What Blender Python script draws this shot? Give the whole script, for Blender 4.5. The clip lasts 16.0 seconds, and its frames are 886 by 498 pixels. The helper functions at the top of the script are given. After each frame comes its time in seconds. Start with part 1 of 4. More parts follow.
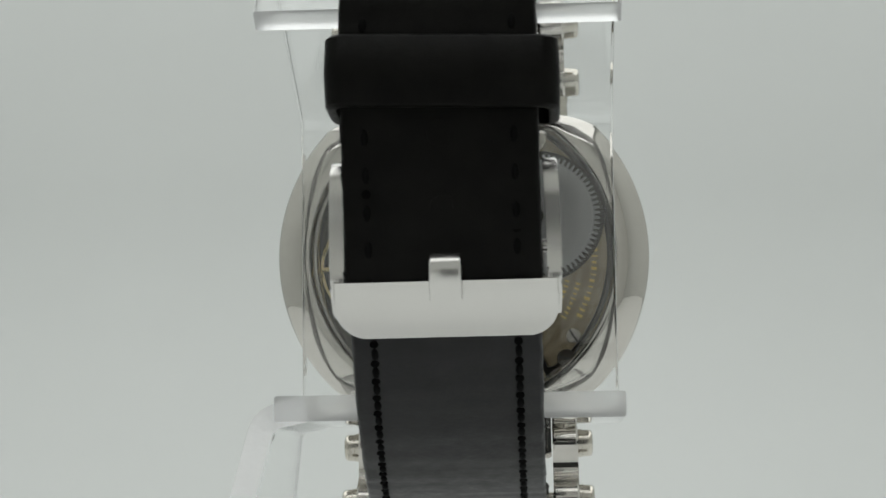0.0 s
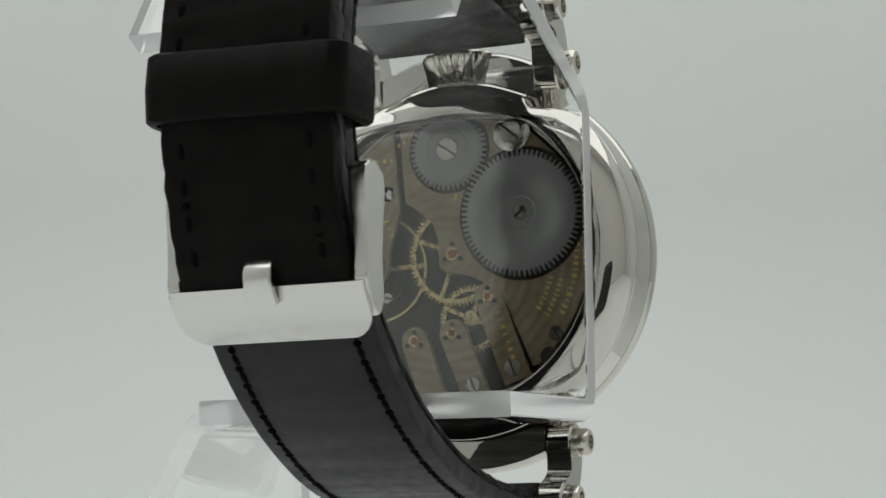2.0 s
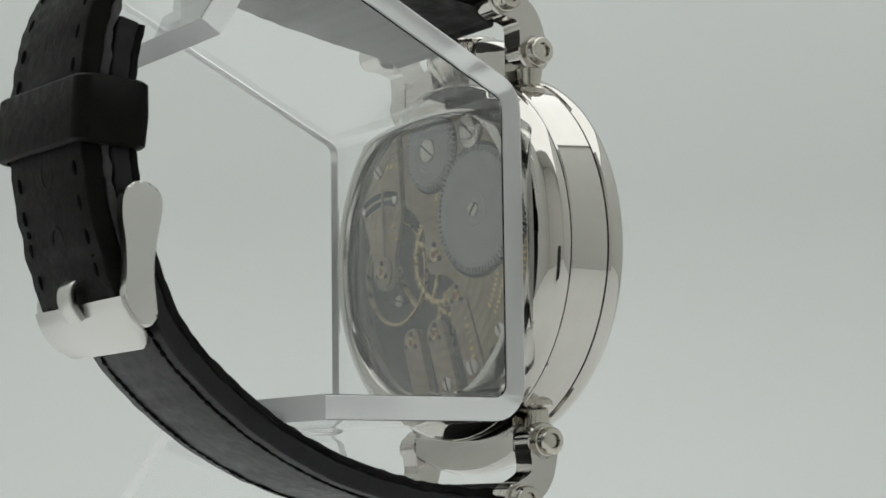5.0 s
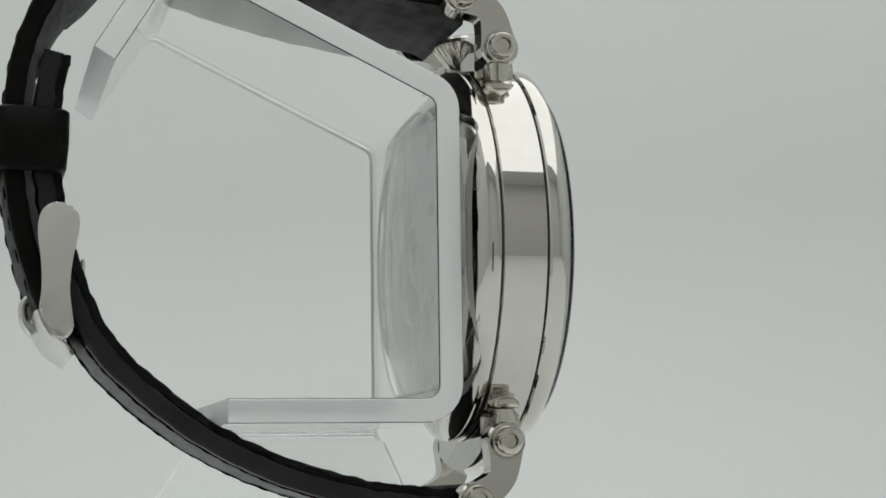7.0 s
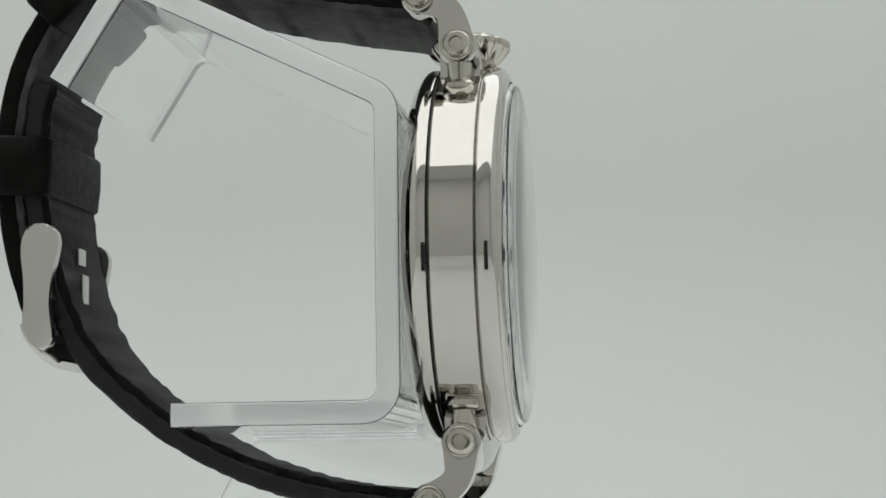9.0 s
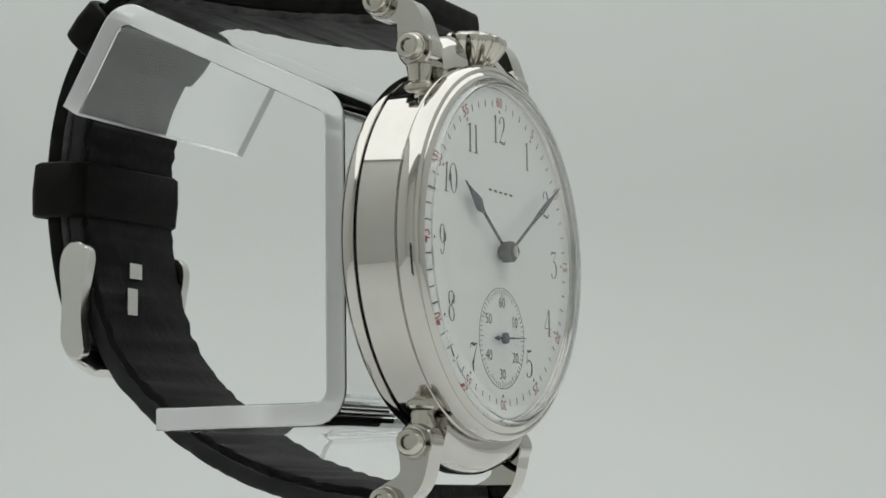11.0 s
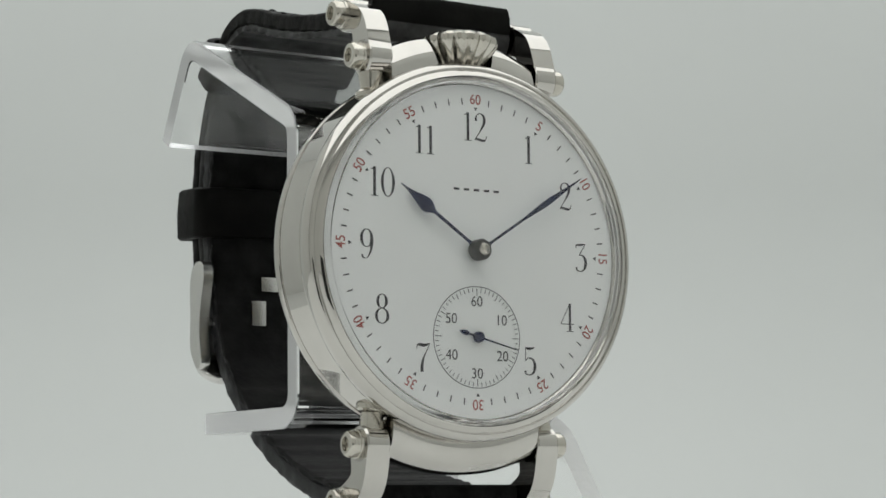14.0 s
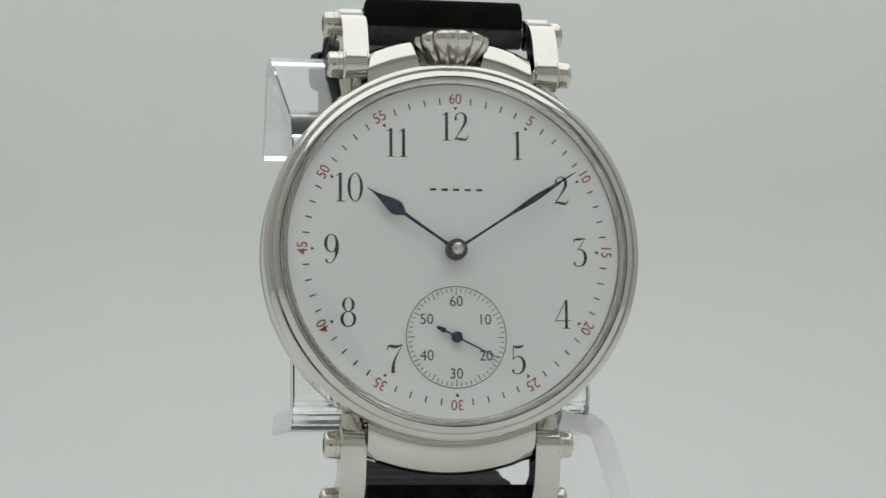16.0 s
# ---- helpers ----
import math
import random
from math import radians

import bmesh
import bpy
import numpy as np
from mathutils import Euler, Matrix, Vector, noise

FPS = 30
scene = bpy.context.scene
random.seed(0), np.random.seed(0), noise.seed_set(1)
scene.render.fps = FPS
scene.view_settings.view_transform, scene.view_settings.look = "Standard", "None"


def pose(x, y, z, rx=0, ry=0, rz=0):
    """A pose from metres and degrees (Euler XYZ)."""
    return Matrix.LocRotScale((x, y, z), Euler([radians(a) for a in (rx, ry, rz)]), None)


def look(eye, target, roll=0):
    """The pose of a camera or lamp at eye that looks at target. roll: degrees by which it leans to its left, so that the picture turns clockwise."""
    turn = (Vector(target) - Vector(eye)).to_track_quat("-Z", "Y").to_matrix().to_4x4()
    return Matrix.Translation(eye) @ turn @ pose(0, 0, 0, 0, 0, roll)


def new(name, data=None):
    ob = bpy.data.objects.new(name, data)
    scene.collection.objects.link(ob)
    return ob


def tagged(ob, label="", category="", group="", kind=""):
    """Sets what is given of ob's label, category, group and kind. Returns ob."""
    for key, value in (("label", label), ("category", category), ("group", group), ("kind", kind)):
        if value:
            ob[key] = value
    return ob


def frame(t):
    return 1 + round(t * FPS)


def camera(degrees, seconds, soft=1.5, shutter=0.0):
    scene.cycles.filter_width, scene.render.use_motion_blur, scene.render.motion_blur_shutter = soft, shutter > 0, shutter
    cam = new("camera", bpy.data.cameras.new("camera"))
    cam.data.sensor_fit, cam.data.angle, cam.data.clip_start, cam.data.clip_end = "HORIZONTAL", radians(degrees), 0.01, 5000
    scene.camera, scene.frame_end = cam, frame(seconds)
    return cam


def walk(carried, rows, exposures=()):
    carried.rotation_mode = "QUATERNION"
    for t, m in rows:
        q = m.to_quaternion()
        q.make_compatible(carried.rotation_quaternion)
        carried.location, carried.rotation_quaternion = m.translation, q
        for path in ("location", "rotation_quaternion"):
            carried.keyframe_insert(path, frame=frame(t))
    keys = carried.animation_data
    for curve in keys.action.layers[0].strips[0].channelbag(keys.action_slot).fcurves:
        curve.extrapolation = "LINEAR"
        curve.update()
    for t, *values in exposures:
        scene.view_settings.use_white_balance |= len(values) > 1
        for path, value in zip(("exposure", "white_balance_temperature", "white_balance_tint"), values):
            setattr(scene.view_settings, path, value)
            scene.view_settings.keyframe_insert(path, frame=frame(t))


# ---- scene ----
# ---- camera: stands still, looks slightly up at the turning watch ----
OMEGA = -10.4015          # degrees a second, seen from above
TURN_0 = 176.77           # heading of the watch at the start
cam = camera(25.44, 16.0, soft=1.6, shutter=0.5)
CAM_POSE = pose(-0.00149, -0.26468, -0.03156, 96.93, 0.756, 0.0912)
walk(cam, [(0, CAM_POSE), (16, CAM_POSE)], [(0, 0.17), (16, 0.17)])

# ---- light: a white photo tent, lit through its roof ----
world = bpy.data.worlds.new("world")
scene.world = world
world.use_nodes = True
world.node_tree.nodes["Background"].inputs[0].default_value = (0.75, 0.78, 0.8, 1)
world.node_tree.nodes["Background"].inputs[1].default_value = 0.05


def area_lamp(name, x, y, z, sx, sy, watts, aim, color=(1, 1, 1)):
    data = bpy.data.lights.new(name, "AREA")
    data.shape, data.size, data.size_y, data.energy, data.color = "RECTANGLE", sx, sy, watts, color
    ob = new(name, data)
    ob.matrix_world = look((x, y, z), aim)
    return ob


ROOF_Z = 0.52
area_lamp("roof_lamp", 0, 0.02, ROOF_Z - 0.012, 0.90, 0.92, 2.9, (0, 0.0201, -1), (0.972, 0.99, 0.985))

# ---- materials ----
def mat_base(name):
    m = bpy.data.materials.new(name)
    m.use_nodes = True
    nt = m.node_tree
    return m, nt, nt.nodes["Principled BSDF"]


def noise_node(nt, scale, detail=4.0, rough=0.6, stretch=None):
    tc = nt.nodes.new("ShaderNodeTexCoord")
    n = nt.nodes.new("ShaderNodeTexNoise")
    n.inputs["Scale"].default_value = scale
    n.inputs["Detail"].default_value = detail
    n.inputs["Roughness"].default_value = rough
    src = tc.outputs["Object"]
    if stretch:
        mp = nt.nodes.new("ShaderNodeMapping")
        mp.inputs["Scale"].default_value = stretch
        nt.links.new(src, mp.inputs["Vector"])
        src = mp.outputs["Vector"]
    nt.links.new(src, n.inputs["Vector"])
    return n


def ramp_node(nt, fac, stops):
    r = nt.nodes.new("ShaderNodeValToRGB")
    while len(r.color_ramp.elements) < len(stops):
        r.color_ramp.elements.new(0.5)
    for e, (p, c) in zip(r.color_ramp.elements, stops):
        e.position, e.color = p, (*c, 1) if len(c) == 3 else c
    nt.links.new(fac, r.inputs["Fac"])
    return r


def add_bump(nt, bsdf, height, strength, distance):
    b = nt.nodes.new("ShaderNodeBump")
    b.inputs["Strength"].default_value = strength
    b.inputs["Distance"].default_value = distance
    nt.links.new(height, b.inputs["Height"])
    nt.links.new(b.outputs["Normal"], bsdf.inputs["Normal"])


def surface(name, c0, c1, scale, r0=0.4, r1=0.5, metal=0.0, bump=0.0, bump_scale=None, bump_dist=0.00005, stretch=None, coat=0.0, spec=0.5):
    """Two mixed tones, uneven gloss and fine relief."""
    m, nt, p = mat_base(name)
    n = noise_node(nt, scale, 5, 0.6, stretch)
    col = ramp_node(nt, n.outputs["Fac"], [(0.3, c0), (0.7, c1)])
    nt.links.new(col.outputs["Color"], p.inputs["Base Color"])
    n2 = noise_node(nt, scale * 3.1, 4, 0.6, stretch)
    rr = ramp_node(nt, n2.outputs["Fac"], [(0.3, (r0,) * 3), (0.7, (r1,) * 3)])
    nt.links.new(rr.outputs["Color"], p.inputs["Roughness"])
    p.inputs["Metallic"].default_value = metal
    p.inputs["Coat Weight"].default_value = coat
    p.inputs["Specular IOR Level"].default_value = spec
    if bump:
        nb = noise_node(nt, bump_scale or scale * 4, 6, 0.65, stretch)
        add_bump(nt, p, nb.outputs["Fac"], bump, bump_dist)
    return m


def glass_mat(name, color, ior, rough=0.0):
    m, nt, p = mat_base(name)
    p.inputs["Base Color"].default_value = (*color, 1)
    p.inputs["Transmission Weight"].default_value = 1.0
    p.inputs["IOR"].default_value = ior
    p.inputs["Roughness"].default_value = rough
    return m


M_STEEL = surface("polished_nickel", (0.50, 0.482, 0.45), (0.55, 0.532, 0.50), 120, 0.012, 0.035, 1.0, 0.012, 700, 0.00002)
M_STEEL2 = surface("worn_nickel", (0.48, 0.455, 0.40), (0.60, 0.575, 0.52), 300, 0.12, 0.26, 1.0, 0.1, 1500, 0.00002)
M_BUCKLE = surface("satin_steel", (0.60, 0.59, 0.57), (0.63, 0.62, 0.60), 60, 0.23, 0.27, 1.0)
M_LEATHER = surface("black_leather", (0.0022, 0.0021, 0.0018), (0.006, 0.0058, 0.005), 260, 0.38, 0.56, 0.0, 0.6, 1700, 0.00010, spec=0.07)
M_LEATHER_B = surface("smooth_black_leather", (0.005, 0.005, 0.0055), (0.011, 0.011, 0.012), 200, 0.36, 0.5, 0.0, 0.4, 1800, 0.00009, spec=0.25)
M_LINING = surface("grey_lining_leather", (0.02, 0.02, 0.02), (0.075, 0.075, 0.074), 260, 0.65, 0.8, 0.0, 0.35, 600, 0.00014, spec=0.12)
M_LINING_B = surface("black_lining_leather", (0.0012, 0.0012, 0.0012), (0.011, 0.011, 0.0105), 300, 0.55, 0.75, 0.0, 0.9, 900, 0.00016, spec=0.03)
for lining in (M_LINING, M_LINING_B):
    lining.node_tree.nodes["Principled BSDF"].inputs["Sheen Weight"].default_value = 0.12
    lining.node_tree.nodes["Principled BSDF"].inputs["Sheen Roughness"].default_value = 0.45
M_THREAD = surface("black_thread", (0.002, 0.002, 0.002), (0.005, 0.005, 0.005), 900, 0.7, 0.85, 0.0, 0.5, 5000, 0.00005, spec=0.04)
M_HOLE = surface("dark_hole", (0.0008, 0.0008, 0.0008), (0.002, 0.002, 0.002), 500, 0.8, 0.9, spec=0.03)
M_ENAMEL = surface("white_enamel", (0.86, 0.875, 0.85), (0.88, 0.895, 0.875), 90, 0.10, 0.16, 0.0, 0.0)
M_BLACK = surface("black_print", (0.010, 0.010, 0.012), (0.022, 0.022, 0.024), 900, 0.35, 0.5)
M_RED = surface("red_print", (0.30, 0.045, 0.032), (0.37, 0.075, 0.055), 900, 0.35, 0.5)
M_BLUED = surface("blued_steel", (0.012, 0.016, 0.045), (0.022, 0.03, 0.085), 300, 0.16, 0.28, 0.75)
M_SEAM = surface("dark_seam", (0.03, 0.03, 0.03), (0.07, 0.068, 0.062), 600, 0.4, 0.6, 0.5)
M_GOLD = surface("brass_gilt", (0.66, 0.53, 0.25), (0.76, 0.63, 0.34), 500, 0.22, 0.36, 0.7)
M_GILT = surface("gilt_engraving", (0.70, 0.52, 0.14), (0.86, 0.67, 0.24), 900, 0.3, 0.5, 0.5)
M_RUBY = surface("red_jewel", (0.30, 0.07, 0.03), (0.42, 0.13, 0.06), 500, 0.05, 0.12, 0.0, coat=0.5)
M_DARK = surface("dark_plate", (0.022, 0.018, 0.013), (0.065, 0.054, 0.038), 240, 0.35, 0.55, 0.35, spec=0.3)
M_ACRYLIC = glass_mat("clear_acrylic", (0.985, 0.99, 0.99), 1.49)
M_EDGE = glass_mat("sawn_acrylic_edge", (0.97, 0.975, 0.975), 1.49, 0.22)
M_EDGE.node_tree.nodes["Principled BSDF"].inputs["Transmission Weight"].default_value = 0.56
M_LEG_EDGE = glass_mat("rough_acrylic_edge", (0.96, 0.965, 0.965), 1.49, 0.45)
M_LEG_EDGE.node_tree.nodes["Principled BSDF"].inputs["Transmission Weight"].default_value = 0.15
add_bump(M_LEG_EDGE.node_tree, M_LEG_EDGE.node_tree.nodes["Principled BSDF"], noise_node(M_LEG_EDGE.node_tree, 260, 3).outputs["Fac"], 0.5, 0.0005)
M_CRYSTAL = glass_mat("watch_glass", (0.99, 0.99, 0.99), 1.45)
M_SWEEP = surface("light_grey_paper", (0.60, 0.617, 0.606), (0.63, 0.647, 0.636), 3.0, 0.7, 0.85)
M_TENT = surface("pale_tent_fabric", (0.66, 0.67, 0.65), (0.70, 0.71, 0.69), 3.0, 0.8, 0.9)
M_ROOF = surface("white_tent_roof", (0.76, 0.76, 0.74), (0.80, 0.80, 0.78), 3.0, 0.8, 0.9)
M_FLOOR = surface("white_table_sheet", (0.82, 0.83, 0.82), (0.85, 0.86, 0.85), 4.0, 0.55, 0.7)
M_FRONT = surface("pale_room_wall", (0.63, 0.63, 0.605), (0.67, 0.67, 0.645), 3.0, 0.8, 0.9)
M_CAMBODY = surface("black_camera_plastic", (0.010, 0.010, 0.010), (0.016, 0.016, 0.016), 120, 0.4, 0.55)


def damask():
    """Nickel with the soft wavy engine-turned stripes of a watch bridge."""
    m, nt, p = mat_base("damaskeened_nickel")
    tc = nt.nodes.new("ShaderNodeTexCoord")
    w = nt.nodes.new("ShaderNodeTexWave")
    w.wave_type, w.rings_direction = "RINGS", "Y"
    w.inputs["Scale"].default_value = 210
    w.inputs["Distortion"].default_value = 3.0
    w.inputs["Detail"].default_value = 2.0
    w.inputs["Detail Scale"].default_value = 2.0
    nt.links.new(tc.outputs["Object"], w.inputs["Vector"])
    col = ramp_node(nt, w.outputs["Fac"], [(0.2, (0.36, 0.30, 0.19)), (0.8, (0.43, 0.365, 0.245))])
    n = noise_node(nt, 300, 7, 0.75)
    mx = nt.nodes.new("ShaderNodeMix")
    mx.data_type, mx.blend_type = "RGBA", "MULTIPLY"
    mx.inputs["Factor"].default_value = 0.65
    spots = ramp_node(nt, n.outputs["Fac"], [(0.32, (0.45, 0.38, 0.26)), (0.6, (1, 1, 1))])
    nt.links.new(col.outputs["Color"], mx.inputs["A"])
    nt.links.new(spots.outputs["Color"], mx.inputs["B"])
    nt.links.new(mx.outputs["Result"], p.inputs["Base Color"])
    p.inputs["Metallic"].default_value = 0.55
    r = ramp_node(nt, w.outputs["Fac"], [(0.2, (0.30,) * 3), (0.8, (0.42,) * 3)])
    nt.links.new(r.outputs["Color"], p.inputs["Roughness"])
    add_bump(nt, p, n.outputs["Fac"], 0.15, 0.00002)
    return m


M_NICKEL = damask()


def snailed():
    """Steel wheel polished in swirls that wind out from its hub."""
    m, nt, p = mat_base("snailed_steel")

    def calc(op, a, b=0.0):
        n = nt.nodes.new("ShaderNodeMath")
        n.operation = op
        for k, val in enumerate((a, b)):
            if isinstance(val, (int, float)):
                n.inputs[k].default_value = val
            else:
                nt.links.new(val, n.inputs[k])
        return n.outputs[0]

    tc = nt.nodes.new("ShaderNodeTexCoord")
    sp = nt.nodes.new("ShaderNodeSeparateXYZ")
    nt.links.new(tc.outputs["Object"], sp.inputs[0])
    x, z = sp.outputs["X"], sp.outputs["Z"]
    rad = calc("SQRT", calc("ADD", calc("MULTIPLY", x, x), calc("MULTIPLY", z, z)))
    ang = calc("ARCTAN2", z, x)
    blot = noise_node(nt, 420, 5, 0.65)
    phase = calc("ADD", calc("MULTIPLY", ang, 3.0), calc("ADD", calc("MULTIPLY", rad, 1500.0), calc("MULTIPLY", blot.outputs["Fac"], 5.0)))
    swirl = calc("ADD", calc("MULTIPLY", calc("SINE", phase), 0.24), calc("MULTIPLY", blot.outputs["Fac"], 1.0))
    col = ramp_node(nt, swirl, [(0.1, (0.33, 0.33, 0.325)), (0.9, (0.39, 0.39, 0.385))])
    nt.links.new(col.outputs["Color"], p.inputs["Base Color"])
    r = ramp_node(nt, swirl, [(0.1, (0.28,) * 3), (0.9, (0.38,) * 3)])
    nt.links.new(r.outputs["Color"], p.inputs["Roughness"])
    p.inputs["Metallic"].default_value = 0.55
    return m


M_GEAR = snailed()

# ---- building tools; shapes are written in millimetres, round the dial's centre ----
CEN = Vector((-1.31, -7.35, -0.556))


def link_mesh(name, bm, mat, sharp=32):
    me = bpy.data.meshes.new(name)
    bmesh.ops.recalc_face_normals(bm, faces=bm.faces)
    bm.to_mesh(me)
    bm.free()
    for poly in me.polygons:
        poly.use_smooth = len(poly.vertices) < 7
    me.set_sharp_from_angle(angle=radians(sharp))
    me.materials.append(mat)
    return me


def part(name, bm, mat, parent=None, label="", origin=None, sharp=32):
    """One mesh in millimetres under its thing; origin: its own pivot, for parts that turn."""
    shift = CEN if origin is None else Vector((0, 0, 0))
    for vert in bm.verts:
        vert.co = (vert.co + shift) * 0.001
    ob = new(name, link_mesh(name, bm, mat, sharp))
    if parent:
        ob.parent = parent
    if origin is not None:
        base = Vector(origin) + CEN
        ob.location = base * 0.001
    if label:
        ob["label"] = label
    return ob


def again(ob, m):
    """A further copy of a piece on the same mesh, under the same parent."""
    o = ob.copy()
    scene.collection.objects.link(o)
    o.parent = ob.parent
    o.matrix_basis = m
    return o


def lathe(profile, n=128, closed=True, bm=None):
    """Turns (radius, y) round the Y axis."""
    bm = bm or bmesh.new()
    rings = []
    for r, y in profile:
        if r < 1e-6:
            rings.append([bm.verts.new((0, y, 0))])
        else:
            rings.append([bm.verts.new((r * math.cos(2 * math.pi * k / n), y, r * math.sin(2 * math.pi * k / n))) for k in range(n)])
    pairs = list(zip(rings, rings[1:]))
    if closed:
        pairs.append((rings[-1], rings[0]))
    for a, b in pairs:
        for k in range(n):
            j = (k + 1) % n
            if len(a) == 1 and len(b) == 1:
                continue
            if len(a) == 1:
                bm.faces.new((a[0], b[k], b[j]))
            elif len(b) == 1:
                bm.faces.new((a[k], b[0], a[j]))
            else:
                bm.faces.new((a[k], b[k], b[j], a[j]))
    return bm


def slab(pts, y0, y1, bm=None, bevel=0.0):
    """A plate with the outline pts (x, z), between y0 and y1."""
    bm = bm or bmesh.new()
    a = [bm.verts.new((x, y0, z)) for x, z in pts]
    b = [bm.verts.new((x, y1, z)) for x, z in pts]
    faces = [bm.faces.new(a), bm.faces.new(b[::-1])]
    for k in range(len(pts)):
        j = (k + 1) % len(pts)
        faces.append(bm.faces.new((a[j], a[k], b[k], b[j])))
    if bevel:
        rim = [e for e in faces[0].edges] + [e for e in faces[1].edges]
        bmesh.ops.bevel(bm, geom=rim, offset=bevel, segments=2, affect="EDGES", profile=0.7)
    return bm


def moved(bm, m):
    bmesh.ops.transform(bm, matrix=m, verts=bm.verts)
    return bm


def joined(*many):
    out = bmesh.new()
    for b in many:
        me = bpy.data.meshes.new("tmp")
        b.to_mesh(me)
        b.free()
        out.from_mesh(me)
        bpy.data.meshes.remove(me)
    return out


def rod(p0, p1, r, n=24, bevel=0.0, r1=None):
    """A round bar from p0 to p1."""
    p0, p1 = Vector(p0), Vector(p1)
    d = p1 - p0
    h, r1 = d.length, r if r1 is None else r1
    prof = [(0, 0), (r - bevel, 0), (r, bevel), (r1, h - bevel), (r1 - bevel, h), (0, h)]
    if not bevel:
        prof = [(0, 0), (r, 0), (r1, h), (0, h)]
    bm = lathe(prof, n, closed=False)
    rot = d.to_track_quat("Y", "Z").to_matrix().to_4x4()
    return moved(bm, Matrix.Translation(p0) @ rot)


def smooth_path(pts, steps=8):
    """Catmull-Rom through the points, evenly spread."""
    v = [Vector(p) for p in pts]
    v = [2 * v[0] - v[1]] + v + [2 * v[-1] - v[-2]]
    out = []
    for i in range(1, len(v) - 2):
        for k in range(steps):
            t = k / steps
            a, b, c, d = v[i - 1:i + 3]
            out.append(0.5 * ((2 * b) + (c - a) * t + (2 * a - 5 * b + 4 * c - d) * t * t + (3 * b - a - 3 * c + d) * t ** 3))
    out.append(v[-2])
    return out


def ribbon(path, section, wobble=0.0, seed=0):
    """Sweeps a section (x across, u along the normal) along a path in (y, z); section may depend on the step 0..1."""
    bm = bmesh.new()
    rings, n = [], len(path)
    for i, p in enumerate(path):
        t = (path[min(i + 1, n - 1)] - path[max(i - 1, 0)]).normalized()
        nor = Vector((-t.y, t.x))
        ring = []
        for x, u in section(i / (n - 1)):
            w = wobble * noise.noise((p.x * 0.6 + seed, p.y * 0.6, x * 0.7 + u * 3)) if wobble else 0
            q = p + nor * (u + w)
            ring.append(bm.verts.new((x + w, q.x, q.y)))
        rings.append(ring)
    for a, b in zip(rings, rings[1:]):
        for k in range(len(a)):
            j = (k + 1) % len(a)
            bm.faces.new((a[k], a[j], b[j], b[k]))
    bm.faces.new(rings[0][::-1])
    bm.faces.new(rings[-1])
    return bm


def round_rect(hx, hu, r, n=4):
    pts = []
    for cx, cu, a0 in ((hx - r, hu - r, 0), (-hx + r, hu - r, 90), (-hx + r, -hu + r, 180), (hx - r, -hu + r, 270)):
        for k in range(n + 1):
            a = radians(a0 + 90 * k / n)
            pts.append((cx + r * math.cos(a), cu + r * math.sin(a)))
    return pts


def round_corners(pts, r, n=6):
    """An open (y, z) line with its inner corners rounded to radius r."""
    out = [Vector(pts[0])]
    for a, b, c in zip(pts, pts[1:], pts[2:]):
        a, b, c = Vector(a), Vector(b), Vector(c)
        u, w = (a - b).normalized(), (c - b).normalized()
        ang = u.angle(w)
        d = r / math.tan(ang / 2)
        p, q = b + u * d, b + w * d
        o = b + (u + w).normalized() * (r / math.sin(ang / 2))
        a0, sweep = math.atan2(*(p - o).yx), (q - o).angle(p - o)
        sign = 1 if (p - o).x * (q - o).y - (p - o).y * (q - o).x > 0 else -1
        out += [o + Vector((math.cos(a0 + sign * sweep * k / n), math.sin(a0 + sign * sweep * k / n))) * r for k in range(n + 1)]
    return out + [Vector(pts[-1])]


def gear(radius, teeth, depth, y0, y1, hole=0.0):
    pts = []
    for k in range(teeth):
        for f, r in ((0.0, radius - depth), (0.25, radius - depth), (0.40, radius), (0.65, radius), (0.80, radius - depth)):
            a = 2 * math.pi * (k + f) / teeth
            pts.append((r * math.cos(a), r * math.sin(a)))
    return slab(pts, y0, y1)


